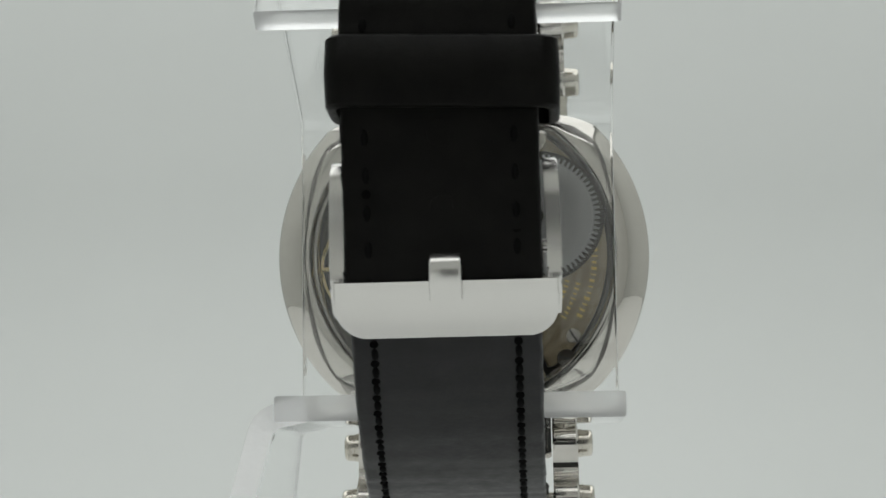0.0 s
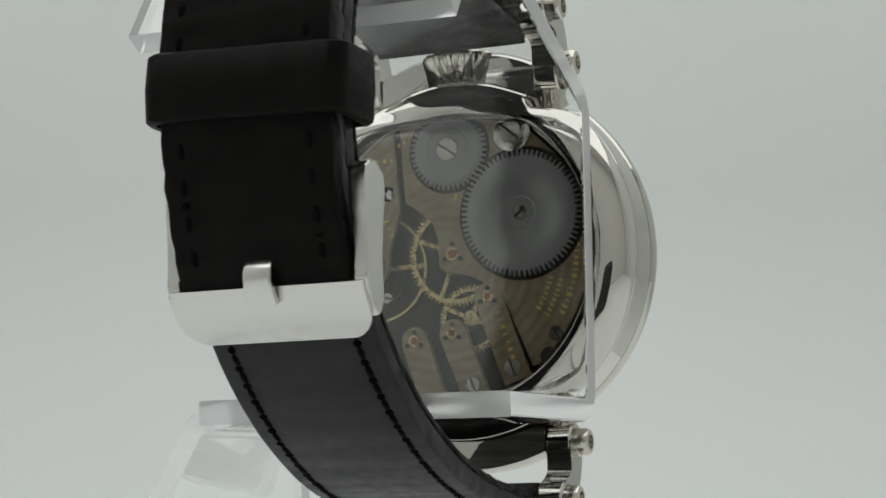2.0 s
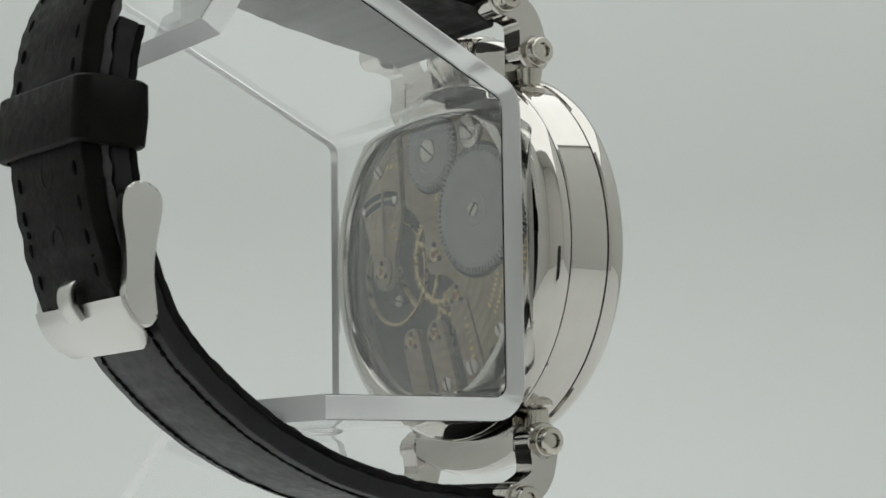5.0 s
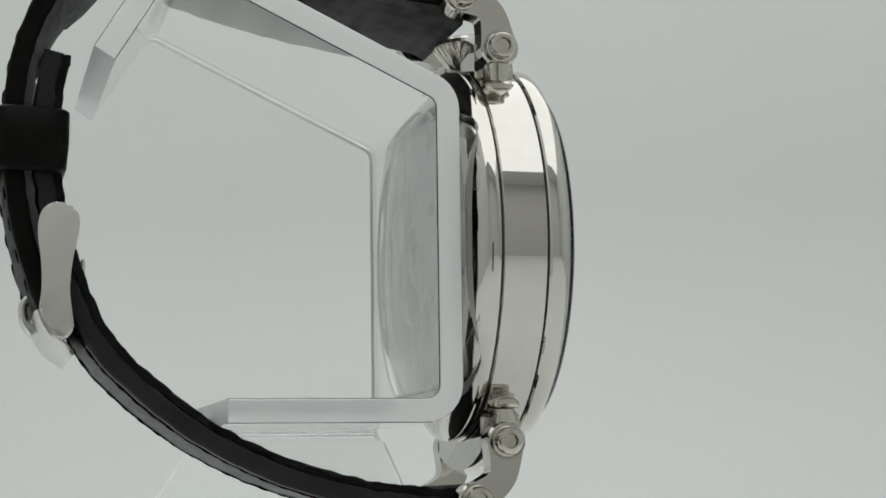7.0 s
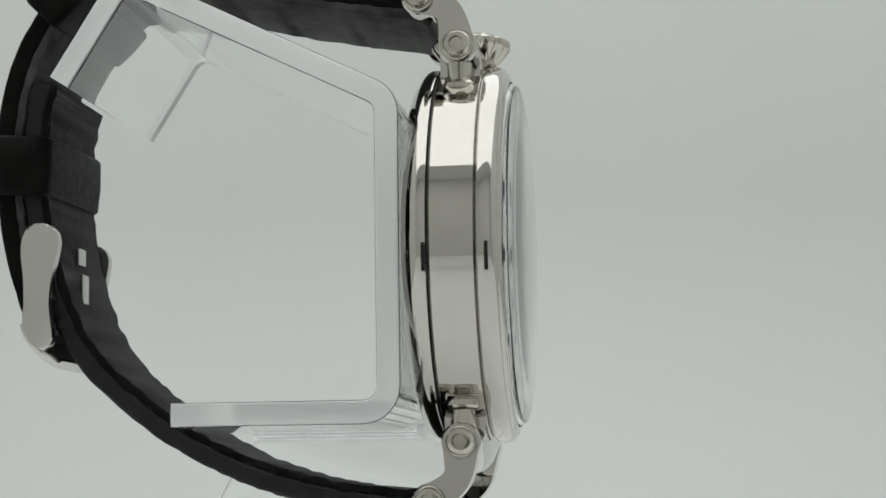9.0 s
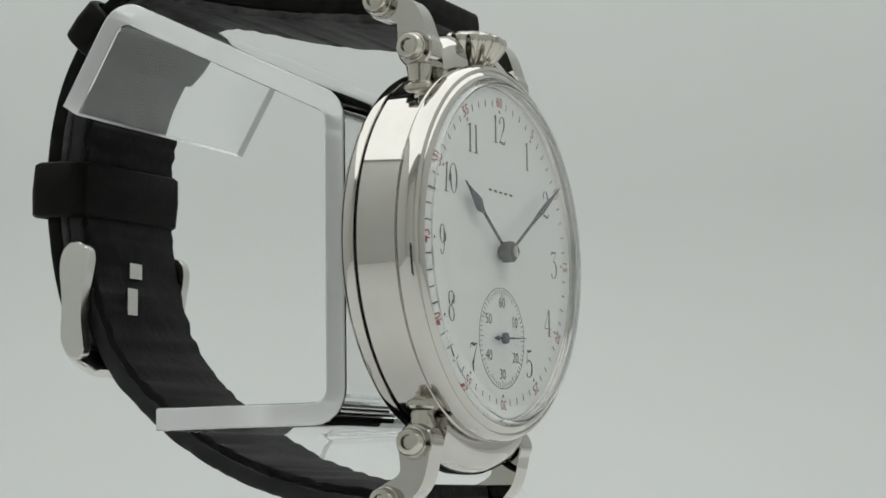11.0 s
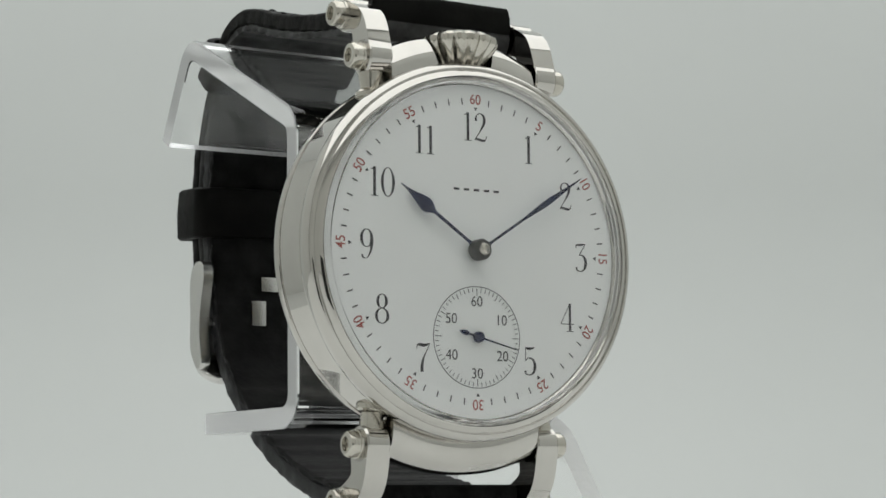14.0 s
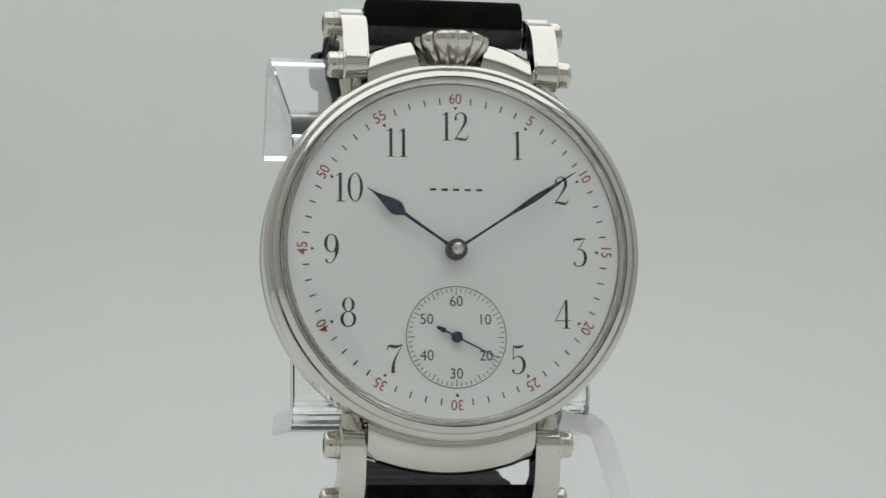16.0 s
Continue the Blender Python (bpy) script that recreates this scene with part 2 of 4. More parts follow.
# ---- the tent that closes the place ----
def box_room():
    w, front, back, z0 = 0.46, -0.62, 0.50, -0.075
    # one seamless sheet: table, curved rise and back wall
    pts = [Vector((front, z0)), Vector((back - 0.16, z0))]
    pts += [Vector((back - 0.16 + 0.16 * math.sin(radians(a)), z0 + 0.16 - 0.16 * math.cos(radians(a)))) for a in range(6, 91, 6)]
    pts += [Vector((back, ROOF_Z))]
    bm = bmesh.new()
    lo = [bm.verts.new((-w, p.x, p.y)) for p in pts]
    hi = [bm.verts.new((w, p.x, p.y)) for p in pts]
    lo2 = [bm.verts.new((-w, p.x + 0.004, p.y - 0.004)) for p in pts]
    hi2 = [bm.verts.new((w, p.x + 0.004, p.y - 0.004)) for p in pts]
    for k in range(len(pts) - 1):
        bm.faces.new((lo[k], hi[k], hi[k + 1], lo[k + 1]))
        bm.faces.new((lo2[k + 1], hi2[k + 1], hi2[k], lo2[k]))
    me = link_mesh("backdrop", bm, M_SWEEP)
    tagged(new("backdrop", me), "light grey seamless paper sweep behind the watch", "backdrop", kind="structure")

    def wall(name, lo_c, hi_c, mat, label, cat="wall"):
        b = bmesh.new()
        bmesh.ops.create_cube(b, size=1)
        c = [(p + q) / 2 for p, q in zip(lo_c, hi_c)]
        s = [q - p for p, q in zip(lo_c, hi_c)]
        for vert in b.verts:
            vert.co = Vector([vert.co[i] * s[i] + c[i] for i in range(3)])
        tagged(new(name, link_mesh(name, b, mat)), label, cat, kind="structure")

    wall("table", (-w, front, z0), (w, 0.16, z0 + 0.002), M_FLOOR, "white sheet on the table under the stand", "table")
    wall("wall_west", (-w - 0.01, front, z0), (-w, back, ROOF_Z), M_TENT, "pale fabric side wall of a photo tent")
    wall("wall_east", (w, front, z0), (w + 0.01, back, ROOF_Z), M_TENT, "pale fabric side wall of a photo tent")
    wall("wall_south", (-w, front - 0.01, z0), (w, front, ROOF_Z), M_FRONT, "plain pale wall behind the camera")
    wall("ceiling", (-w, front, ROOF_Z), (w, back, ROOF_Z + 0.01), M_ROOF, "white fabric roof of a photo tent", "ceiling")


box_room()


def build_camera_body():
    """The dark camera that the polished case mirrors; it stands on the table behind the lens."""
    b = tagged(new("camera_body"), "black camera on the table facing the watch", "camera")
    bm = bmesh.new()
    bmesh.ops.create_cube(bm, size=1)
    for vert in bm.verts:
        vert.co = Vector((vert.co.x * 0.095, vert.co.y * 0.05 - 0.30, vert.co.z * 0.080 - 0.033))
    bmesh.ops.bevel(bm, geom=bm.edges[:], offset=0.006, segments=3, affect="EDGES")
    ob = new("body", link_mesh("body", bm, M_CAMBODY))
    ob.parent = b


build_camera_body()

# ---- the clear stand: one bent sheet with a flared leg ----
def sawn_edges(ob, test, mat):
    """Gives the narrow sawn faces their own pale, frosted surface."""
    ob.data.materials.append(mat)
    for poly in ob.data.polygons:
        if test(poly.normal, poly.center):
            poly.material_index = 1


def build_stand():
    stand = tagged(new("display_stand"), "clear bent acrylic sheet stand holding up the wristwatch", "display stand")
    path = round_corners([(41.0, -21.55), (13.35, -21.55), (13.35, 18.2), (47.6, 35.0), (55.95, 21.65)], 3.2)
    fine = []
    for a, b in zip(path, path[1:]):
        k = max(1, int((b - a).length / 4))
        fine += [a.lerp(b, i / k) for i in range(k)]
    fine.append(path[-1])
    sheet = part("sheet", ribbon(fine, lambda s: [(x + 0.4, u) for x, u in round_rect(20.7, 1.52, 0.3, 2)]), M_ACRYLIC, stand, "clear acrylic sheet with pale sawn edges", sharp=12)
    sheet.visible_shadow = False
    sawn_edges(sheet, lambda n, c: abs(n.x) > 0.9 or (n.y > 0.9 and c.y > 0.03) or (n.z < -0.7 and c.y > 0.045), M_EDGE)
    # the leg leaves the shelf's side and flares outwards down to the table
    line = round_corners([(17.5, -21.55), (22.6, -22.6), (31.6, -74.4)], 2.6)
    bm = bmesh.new()
    rings, n = [], len(line)
    for i, p in enumerate(line):
        t = (line[min(i + 1, n - 1)] - line[max(i - 1, 0)]).normalized()
        nor = Vector((-t.y, t.x)) * 1.5
        drop = max(0.0, -22 - p.y)
        y0, y1 = 14.9 - 0.9 * min(drop, 6) - 0.45 * max(0, drop - 6), 38.8 + 0.62 * drop
        a, b = p + nor, p - nor
        rings.append([bm.verts.new(c) for c in ((a.x, y0, a.y), (a.x, y1, a.y), (b.x, y1, b.y), (b.x, y0, b.y))])
    for a, b in zip(rings, rings[1:]):
        for k in range(4):
            bm.faces.new((a[k], a[(k + 1) % 4], b[(k + 1) % 4], b[k]))
    bm.faces.new(rings[0]), bm.faces.new(rings[-1])
    bmesh.ops.bevel(bm, geom=[e for e in bm.edges if len(e.link_faces) == 2 and e.calc_face_angle(0) > 0.9], offset=0.3, segments=2, affect="EDGES")
    leg = part("leg", bm, M_ACRYLIC, stand, "flared clear acrylic leg with pale edges", sharp=12)
    leg.visible_shadow = False
    sawn_edges(leg, lambda n, c: abs(n.y) > 0.6, M_LEG_EDGE)
    return stand


# ---- the watch ----
def arc(r, a0, a1, n):
    return [(r * math.cos(radians(a0 + (a1 - a0) * k / n)), r * math.sin(radians(a0 + (a1 - a0) * k / n))) for k in range(n + 1)]


def build_case(watch):
    part("case_band", lathe([(22.6, 1.95), (24.7, 1.87), (24.9, 2.05), (24.9, 7.4), (24.7, 7.58), (21.2, 7.5), (21.2, 6.0), (22.6, 2.2)]), M_STEEL, watch, "polished nickel case band")
    part("front_seam", lathe([(22.0, 1.66), (24.55, 1.7), (24.55, 1.88), (22.0, 1.9)]), M_SEAM, watch, "dark hairline joint")
    part("back_seam", lathe([(21.0, 7.56), (24.5, 7.6), (24.5, 7.76), (21.0, 7.8)]), M_SEAM, watch, "dark hairline joint")
    bez = [(22.3, 1.72), (24.85, 1.72), (25.1, 1.5), (25.2, 1.0), (25.2, 0.3), (25.05, -0.25), (24.75, -0.65), (24.4, -0.85), (24.25, -0.86), (24.2, -0.78), (24.1, -0.8), (23.9, -1.0),
           (23.55, -1.25), (23.25, -1.36), (23.1, -1.28), (23.06, -1.0), (22.95, -0.3), (22.6, -0.05), (22.45, 0.15), (22.45, 0.5)]
    part("bezel", lathe(bez, 160), M_STEEL, watch, "rounded polished nickel bezel")
    back = [(21.0, 7.8), (24.6, 7.8), (24.92, 7.95), (25.0, 8.3), (25.0, 8.95), (24.93, 9.2), (24.7, 9.55), (24.3, 9.95), (23.75, 10.38), (23.1, 10.78), (22.4, 11.1), (21.6, 11.35),
            (20.9, 11.45), (20.5, 11.4), (20.3, 11.2), (20.15, 10.6), (20.0, 9.2), (20.3, 8.6)]
    part("back_bezel", lathe(back, 160), M_STEEL, watch, "polished nickel ring of the display back")
    prof = [(0, -3.12), (6, -3.1), (12, -3.02), (17, -2.86), (20, -2.66), (21.8, -2.42), (22.6, -2.1), (22.93, -1.6), (23.0, -1.1), (22.95, -0.55), (22.55, -0.5), (22.45, -1.1), (22.2, -1.6),
            (21.5, -1.95), (20, -2.16), (17, -2.34), (12, -2.48), (6, -2.55), (0, -2.57)]
    c = part("crystal", lathe(prof, 128, closed=False), M_CRYSTAL, watch, "slightly domed clear watch glass")
    c.visible_shadow = False
    prof = [(0, 11.25), (10, 11.22), (18, 11.05), (20.25, 10.8), (20.25, 10.25), (18, 10.45), (10, 10.6), (0, 10.62)]
    c = part("back_crystal", lathe(prof, 128, closed=False), M_CRYSTAL, watch, "clear display back glass")
    c.visible_shadow = False
    # bridges between the lugs
    prof = [(24.2, 2.3), (25.6, 2.1), (26.8, 2.25), (28.0, 2.75), (28.9, 3.5), (29.4, 4.6), (29.4, 6.4), (28.8, 7.4), (24.2, 7.4)]

    def bridge(a0, a1):
        bm = bmesh.new()
        rings, n = [], 24
        for k in range(n + 1):
            ring = []
            for r, y in prof:
                # the ends are cut upright, so the angle narrows outwards
                b0, b1 = (math.degrees(math.asin(max(-1, min(1, 24.2 * math.sin(radians(a)) / r)))) for a in (a0, a1))
                b = radians(b0 + (b1 - b0) * k / n)
                ring.append(bm.verts.new((r * math.sin(b), y, r * math.cos(b))))
            rings.append(ring)
        for a, b in zip(rings, rings[1:]):
            for k in range(len(prof)):
                j = (k + 1) % len(prof)
                bm.faces.new((a[k], a[j], b[j], b[k]))
        bm.faces.new(rings[0]), bm.faces.new(rings[-1])
        return bm

    part("lower_lug_bridge", moved(bridge(-27.6, 27.6), Matrix.Diagonal((1, 1, -1, 1))), M_STEEL, watch, "curved polished nickel lug bridge", sharp=38)

    def slanted(sign):
        bm = bridge(9.0, 27.6)
        for vert in bm.verts:
            # the side towards the crown slants outwards
            f = max(0.0, (vert.co.z - 24.0) / 5.4) * max(0.0, 1 - (vert.co.x - 3.8) / 7.0)
            vert.co.x = sign * (vert.co.x + 1.6 * f)
        return bm

    part("upper_lug_bridge", slanted(1), M_STEEL, watch, "polished nickel lug bridge beside the crown", sharp=38)
    part("upper_lug_bridge", slanted(-1), M_STEEL, watch, "polished nickel lug bridge beside the crown", sharp=38)
    # fluted onion crown
    bm = bmesh.new()
    rings, n = [], 300
    for r, z, d in ((1.6, 23.6, 0), (1.9, 25.1, 0.0), (2.9, 25.4, 0.1), (3.6, 26.1, 0.4), (4.6, 27.3, 0.48), (5.3, 28.2, 0.48), (5.45, 28.75, 0.45),
                    (5.3, 29.3, 0.38), (4.4, 29.85, 0.22), (3.0, 30.25, 0.05), (1.4, 30.4, 0)):
        rings.append([bm.verts.new(((r - d * abs(math.sin(15 * math.pi * k / n)) ** 3) * math.cos(2 * math.pi * k / n) + 0.5,
                                    (r - d * abs(math.sin(15 * math.pi * k / n)) ** 3) * math.sin(2 * math.pi * k / n) + 4.5, z)) for k in range(n)])
    for a, b in zip(rings, rings[1:]):
        for k in range(n):
            bm.faces.new((a[k], a[(k + 1) % n], b[(k + 1) % n], b[k]))
    bm.faces.new(rings[0]), bm.faces.new(rings[-1])
    part("crown", bm, M_STEEL2, watch, "fluted nickel onion crown", sharp=40)


def build_lugs(watch):
    """Four hinged lugs: a barrel on the case, an arm, and two hex-socket screws each."""
    for sx in (-1, 1):
        low = 0.55 if sx > 0 else 0.0          # the upper pair hangs a little askew
        for sz, e1, mid, e2 in ((1, (4.75, 25.6 - low), (6.0, 30.4 - low), (9.8, 32.3 - low)), (-1, (4.95, -25.4), (5.6, -30.0), (9.0, -32.8))):
            shift = 0.4 if sz > 0 else 0.0
            x0, x1 = sx * 11.35 + shift, sx * 14.75 + shift
            lug = part("lug", rod((x0, *e1), (x1, *e1), 2.55, 32, 0.25), M_STEEL, watch, "hinged polished nickel lug")
            # arm
            line = smooth_path([e1, mid, e2], 10)
            def bar(s):
                w = 2.5 - 0.35 * s - 0.55 * math.sin(math.pi * s)
                return [(x0, w), (x1, w), (x1, -w), (x0, -w)]
            bm = ribbon(line, bar)
            bmesh.ops.bevel(bm, geom=[e for e in bm.edges if len(e.link_faces) == 2 and e.calc_face_angle(0) > 0.9], offset=0.22, segments=2, affect="EDGES")
            part("arm", bm, M_STEEL, lug, sharp=20)
            part("barrel", rod((x0, *e2), (x1, *e2), 2.3, 32, 0.25), M_STEEL, lug)
            # foot on the case side
            zf = sz * 21.2
            foot = joined(rod((sx * 13.0, 4.75, sz * 23.6), (sx * 13.0, 4.75, zf), 1.75, 24, 0.15, 1.4), rod((sx * 13.0, 4.75, zf), (sx * 12.9, 4.75, zf - sz * 1.2), 2.1, 24, 0.3))
            part("foot", foot, M_STEEL2, lug, "tarnished nickel hinge foot")
            for e in (e1, e2):
                head = lathe([(0, 0.9), (0.95, 0.9), (0.95, 0.0), (1.25, 0.0), (1.55, 0.1), (1.75, 0.35), (1.8, 0.7), (1.8, 1.4), (1.9, 1.45), (1.9, 2.1), (0, 2.1)], 32, closed=False)
                m = Matrix.Translation((sx * 16.75 + shift, *e)) @ Matrix.Rotation(radians(sx * 90), 4, "Z")
                part("screw", moved(head, m), M_STEEL2, lug, "round hex-socket screw head")
                part("socket", rod((sx * 15.9 + shift, *e), (sx * 16.3 + shift, *e), 0.93, 6), M_STEEL2, lug, "hexagonal socket floor")
    part("upper_spring_bar", rod((-11.0, 9.8, 32.3), (11.8, 9.8, 31.75), 0.9, 16), M_STEEL2, watch)
    part("lower_spring_bar", rod((-11.4, 9.0, -32.8), (11.4, 9.0, -32.8), 0.9, 16), M_STEEL2, watch)


STRAP_A = [(8.2, 32.3), (11.5, 32.6), (18, 33.3), (25, 34.3), (32, 35.7), (39, 37.5), (45, 39.4), (50, 40.2), (54.5, 39.0), (58.0, 36.0), (61.0, 31.8), (63.3, 27.5), (64.9, 22.5), (65.8, 16), (65.7, 9), (64.4, 1), (62.3, -6), (60.4, -10.5)]
STRAP_B = [(7.4, -33.0), (10.5, -33.1), (16, -32.6), (23, -31.4), (29.2, -29.8), (35.6, -27.4), (43.2, -23.3), (50.1, -18.1), (55.6, -12.2), (59.0, -5), (60.9, 2), (61.9, 8), (62.2, 15), (61.4, 21), (60.8, 23.5)]


def at_path(path, s):
    """Point, direction and normal at the share s of a path."""
    lens = [0.0]
    for a, b in zip(path, path[1:]):
        lens.append(lens[-1] + (b - a).length)
    want = s * lens[-1]
    for i in range(len(path) - 1):
        if lens[i + 1] >= want:
            break
    t = (path[i + 1] - path[i]).normalized()
    return path[i] + t * (want - lens[i]), t, Vector((-t.y, t.x)), lens[-1]


def strap_piece(watch, name, ctrl, thick, out, label, mat, lining, holes, stitched, half, skew, pitch):
    """out: the side of the path that faces outwards, +1 or -1; half, skew: half width and sideways drift along it."""
    path = smooth_path(ctrl, 10)
    first = [path[0].lerp(path[6], k / 14) for k in range(14)]
    path = first + path[6:]

    def top(s):
        h, pad = half(s), thick(s)
        return [(x + skew(s), out * (u * 0.5 * pad + 0.25 * pad)) for x, u in round_rect(h, 1.0, 0.45, 4)]

    def bottom(s):
        pad = thick(s)
        return [(x + skew(s), out * (u * 0.42 * pad - 0.42 * pad)) for x, u in round_rect(half(s) - 0.1, 0.5, 0.3, 3)]

    strap = part(name, ribbon(path, top, 0.17, 3), mat, watch, label, sharp=50)
    part("lining", ribbon(path, bottom, 0.34, 9), lining, strap, "rough dark grey leather lining", sharp=60)
    _, _, _, total = at_path(path, 0.5)
    m0 = None
    count = int(total / pitch)
    for k in range(count):
        s = (k + 0.5) / count
        if not stitched(s):
            continue
        p, t, nor, _ = at_path(path, s)
        for side in (-1, 1):
            c = p + nor * out * (0.75 * thick(s) + 0.02)
            ang = math.degrees(math.atan2(t.y, t.x))
            m = pose((CEN.x + skew(s) + side * (half(s) - 2.6)) * 0.001, (CEN.y + c.x) * 0.001, (CEN.z + c.y) * 0.001, ang, 0, 0)
            if m0 is None:
                bm = bmesh.new()
                bmesh.ops.create_icosphere(bm, subdivisions=2, radius=1)
                moved(bm, Matrix.Diagonal((0.42, 0.95, 0.24, 1)))
                m0 = part("stitch", bm, M_THREAD, strap, "black sewing stitch", origin=(0, 0, 0), sharp=80)
                m0.matrix_basis = m
            else:
                again(m0, m)
            p2, _, n2, _ = at_path(path, min(1, (k + 1.0) / count))
            c2 = p2 + n2 * out * (0.75 * thick(s) - 0.05)
            part("stitch_hole", moved(lathe([(0, 0), (0.5, 0), (0.5, 0.18), (0, 0.18)], 10, False), Matrix.Translation((skew(s) + side * (half(s) - 2.6), c2.x, c2.y)) @ Matrix.Rotation(radians(ang - 90), 4, "X")), M_HOLE, strap)
    for s in holes:
        p, t, nor, _ = at_path(path, s)
        c = p + nor * out * (0.75 * thick(s) - 0.15)
        ang = math.degrees(math.atan2(t.y, t.x))
        turn = Matrix.Translation((skew(s), c.x, c.y)) @ Matrix.Rotation(radians(ang + (90 if out > 0 else -90)), 4, "X")
        part("hole_rim", moved(lathe([(1.25, -0.1), (1.3, 0.16), (1.4, 0.18), (1.7, 0.15), (2.0, -0.1)], 24), turn), M_LEATHER, strap, "pressed rim of a punched hole")
        bm = moved(lathe([(1.3, 0.17), (1.3, -0.3), (0, -0.3), (0, 0.17)], 20, False), turn)
        part("punched_hole", bm, M_HOLE, strap, "round punched hole")
    return strap


def build_strap(watch):
    def thick_a(s):
        return (2.5 + 2.6 * max(0, 1 - s / 0.22) ** 1.5) * math.sqrt(max(0.08, 1 - max(0, 1 - s / 0.018) ** 2))

    def thick_b(s):
        return (2.5 + 1.6 * max(0, 1 - s / 0.25) ** 1.5) * math.sqrt(max(0.08, 1 - max(0, 1 - s / 0.018) ** 2))

    strap_piece(watch, "upper_strap", STRAP_A, thick_a, 1, "black grained leather strap with punched holes", M_LEATHER, M_LINING,
                [0.60, 0.675, 0.75, 0.825, 0.90], lambda s: s > 0.04,
                lambda s: 11.0 - 0.45 * min(1, s / 0.7), lambda s: 0.3 - 0.65 * min(1, s / 0.6), 3.8)
    strap_piece(watch, "lower_strap", STRAP_B, thick_b, -1, "smooth black leather strap with stitched edges", M_LEATHER_B, M_LINING_B,
                [], lambda s: 0.05 < s < 0.72,
                lambda s: 11.0 + 0.25 * min(1, s / 0.12) - 0.75 * min(1, max(0, s - 0.12) / 0.5), lambda s: 0.2 + 0.7 * min(1, s / 0.15) - 1.15 * min(1, max(0, s - 0.15) / 0.5), 2.6)
    tuft = [rod((7.6 + 0.2 * k, 9.0, 34.6), (7.5 + 0.3 * k, 8.7, 35.3 + 0.12 * k), 0.12, 6) for k in range(4)]
    part("loose_thread", joined(*tuft), M_THREAD, watch, "frayed black thread end")
    # two keeper loops round both layers
    def keeper(label, half, y0, y1, y, z, lean, side_x):
        def ring(hx, hy, r, zz):
            return [(x, u, zz) for x, u in round_rect(hx, hy, r, 5)]
        bm = bmesh.new()
        loops = []
        hy = (y1 - y0) / 2
        for zz, g in ((-half, -0.35), (-half + 0.35, 0.0), (0, 0.15), (half - 0.35, 0.0), (half, -0.35)):
            loops.append([bm.verts.new(c) for c in ring(12.45 + g, hy + g, 1.9, zz)])
        for zz in (half, 0, -half):
            loops.append([bm.verts.new(c) for c in ring(11.3, hy - 1.0, 1.0, zz)])
        for a, b in zip(loops, loops[1:] + loops[:1]):
            for k in range(len(a)):
                bm.faces.new((a[k], a[(k + 1) % len(a)], b[(k + 1) % len(a)], b[k]))
        for vert in bm.verts:
            vert.co.z += 0.35 * math.sin(vert.co.x * 0.13 + 0.6) + 0.15 * noise.noise(vert.co * 0.3)
        m = Matrix.Translation((side_x, y, z)) @ Matrix.Rotation(radians(lean), 4, "X") @ Matrix.Translation((0, (y0 + y1) / 2, 0))
        part("keeper", moved(bm, m), M_LEATHER, watch, label, sharp=45)
    keeper("black leather keeper loop", 3.95, -4.9, 4.4, 64.6, 12.5, 3, -0.75)
    keeper("fixed black leather keeper loop at the fold", 3.3, -2.6, 3.5, 58.9, 35.3, 44, -0.2)
    # buckle
    side = []
    for sx in (-1, 1):
        outline = [(61.0, 4.4), (62.4, 3.8), (63.2, 2.2), (63.3, 0.0), (62.9, -3.0), (62.8, -6.5), (63.0, -9.0), (61.6, -11.4), (60.2, -12.6), (59.0, -11.6), (59.0, -10.0), (59.4, -6.5), (59.1, -3.0), (58.4, 0.4), (58.3, 2.4), (59.2, 3.9)]
        ctrl = [Vector(p) for p in outline] + [Vector(outline[0])]
        path = smooth_path(ctrl, 4)[:-1]
        b = slab([(p.x, p.y) for p in path], -0.8, 0.8, bevel=0.35)
        for vert in b.verts:
            y, x, z = vert.co.x, vert.co.y, vert.co.z
            bow = 0.28 * math.sin((z + 15) / 19 * math.pi)
            vert.co = (sx * (11.45 + bow) + x - 0.5, y, z)
        side.append(b)
    band = ribbon(smooth_path([(63.0, -8.9), (62.3, -10.7), (60.8, -12.7), (58.8, -14.3)], 9),
                  lambda s: [(x - 0.5, u) for x, u in round_rect(12.1 - 3.0 * (1 - math.sqrt(max(0.0, 1 - max(0, (s - 0.45) / 0.56) ** 2))), 0.62, 0.5, 4)])
    buckle = part("buckle", joined(side[0], side[1], band), M_BUCKLE, watch, "satin steel pin buckle", sharp=22)
    prong = ribbon(smooth_path([(60.8, -5.2), (63.2, -6.2), (64.6, -7.4), (64.4, -9.4), (63.3, -11.0)], 6), lambda s: round_rect(1.75, 0.55, 0.3, 3))
    part("prong", moved(prong, Matrix.Translation((-0.55, 0, 0))), M_BUCKLE, buckle, "flat steel buckle pin")
    for x, z, w, h in ((-1.4, 1.0, 1.5, 1.15), (-3.9, -4.1, 1.2, 2.3)):
        plate = slab([(x - w, z - h), (x + w, z - h), (x + w, z + h), (x - w, z + h)], -0.25, 0.25, bevel=0.15)
        part("pin_plate", moved(plate, Matrix.Translation((0, 58.75 + (z - 1.3) * 0.26, 0))), M_BUCKLE, buckle, "small steel plate behind the pin")
    part("pin_bar", rod((-12, 60.0, -5.2), (11, 60.0, -5.2), 0.75, 12), M_BUCKLE, buckle)


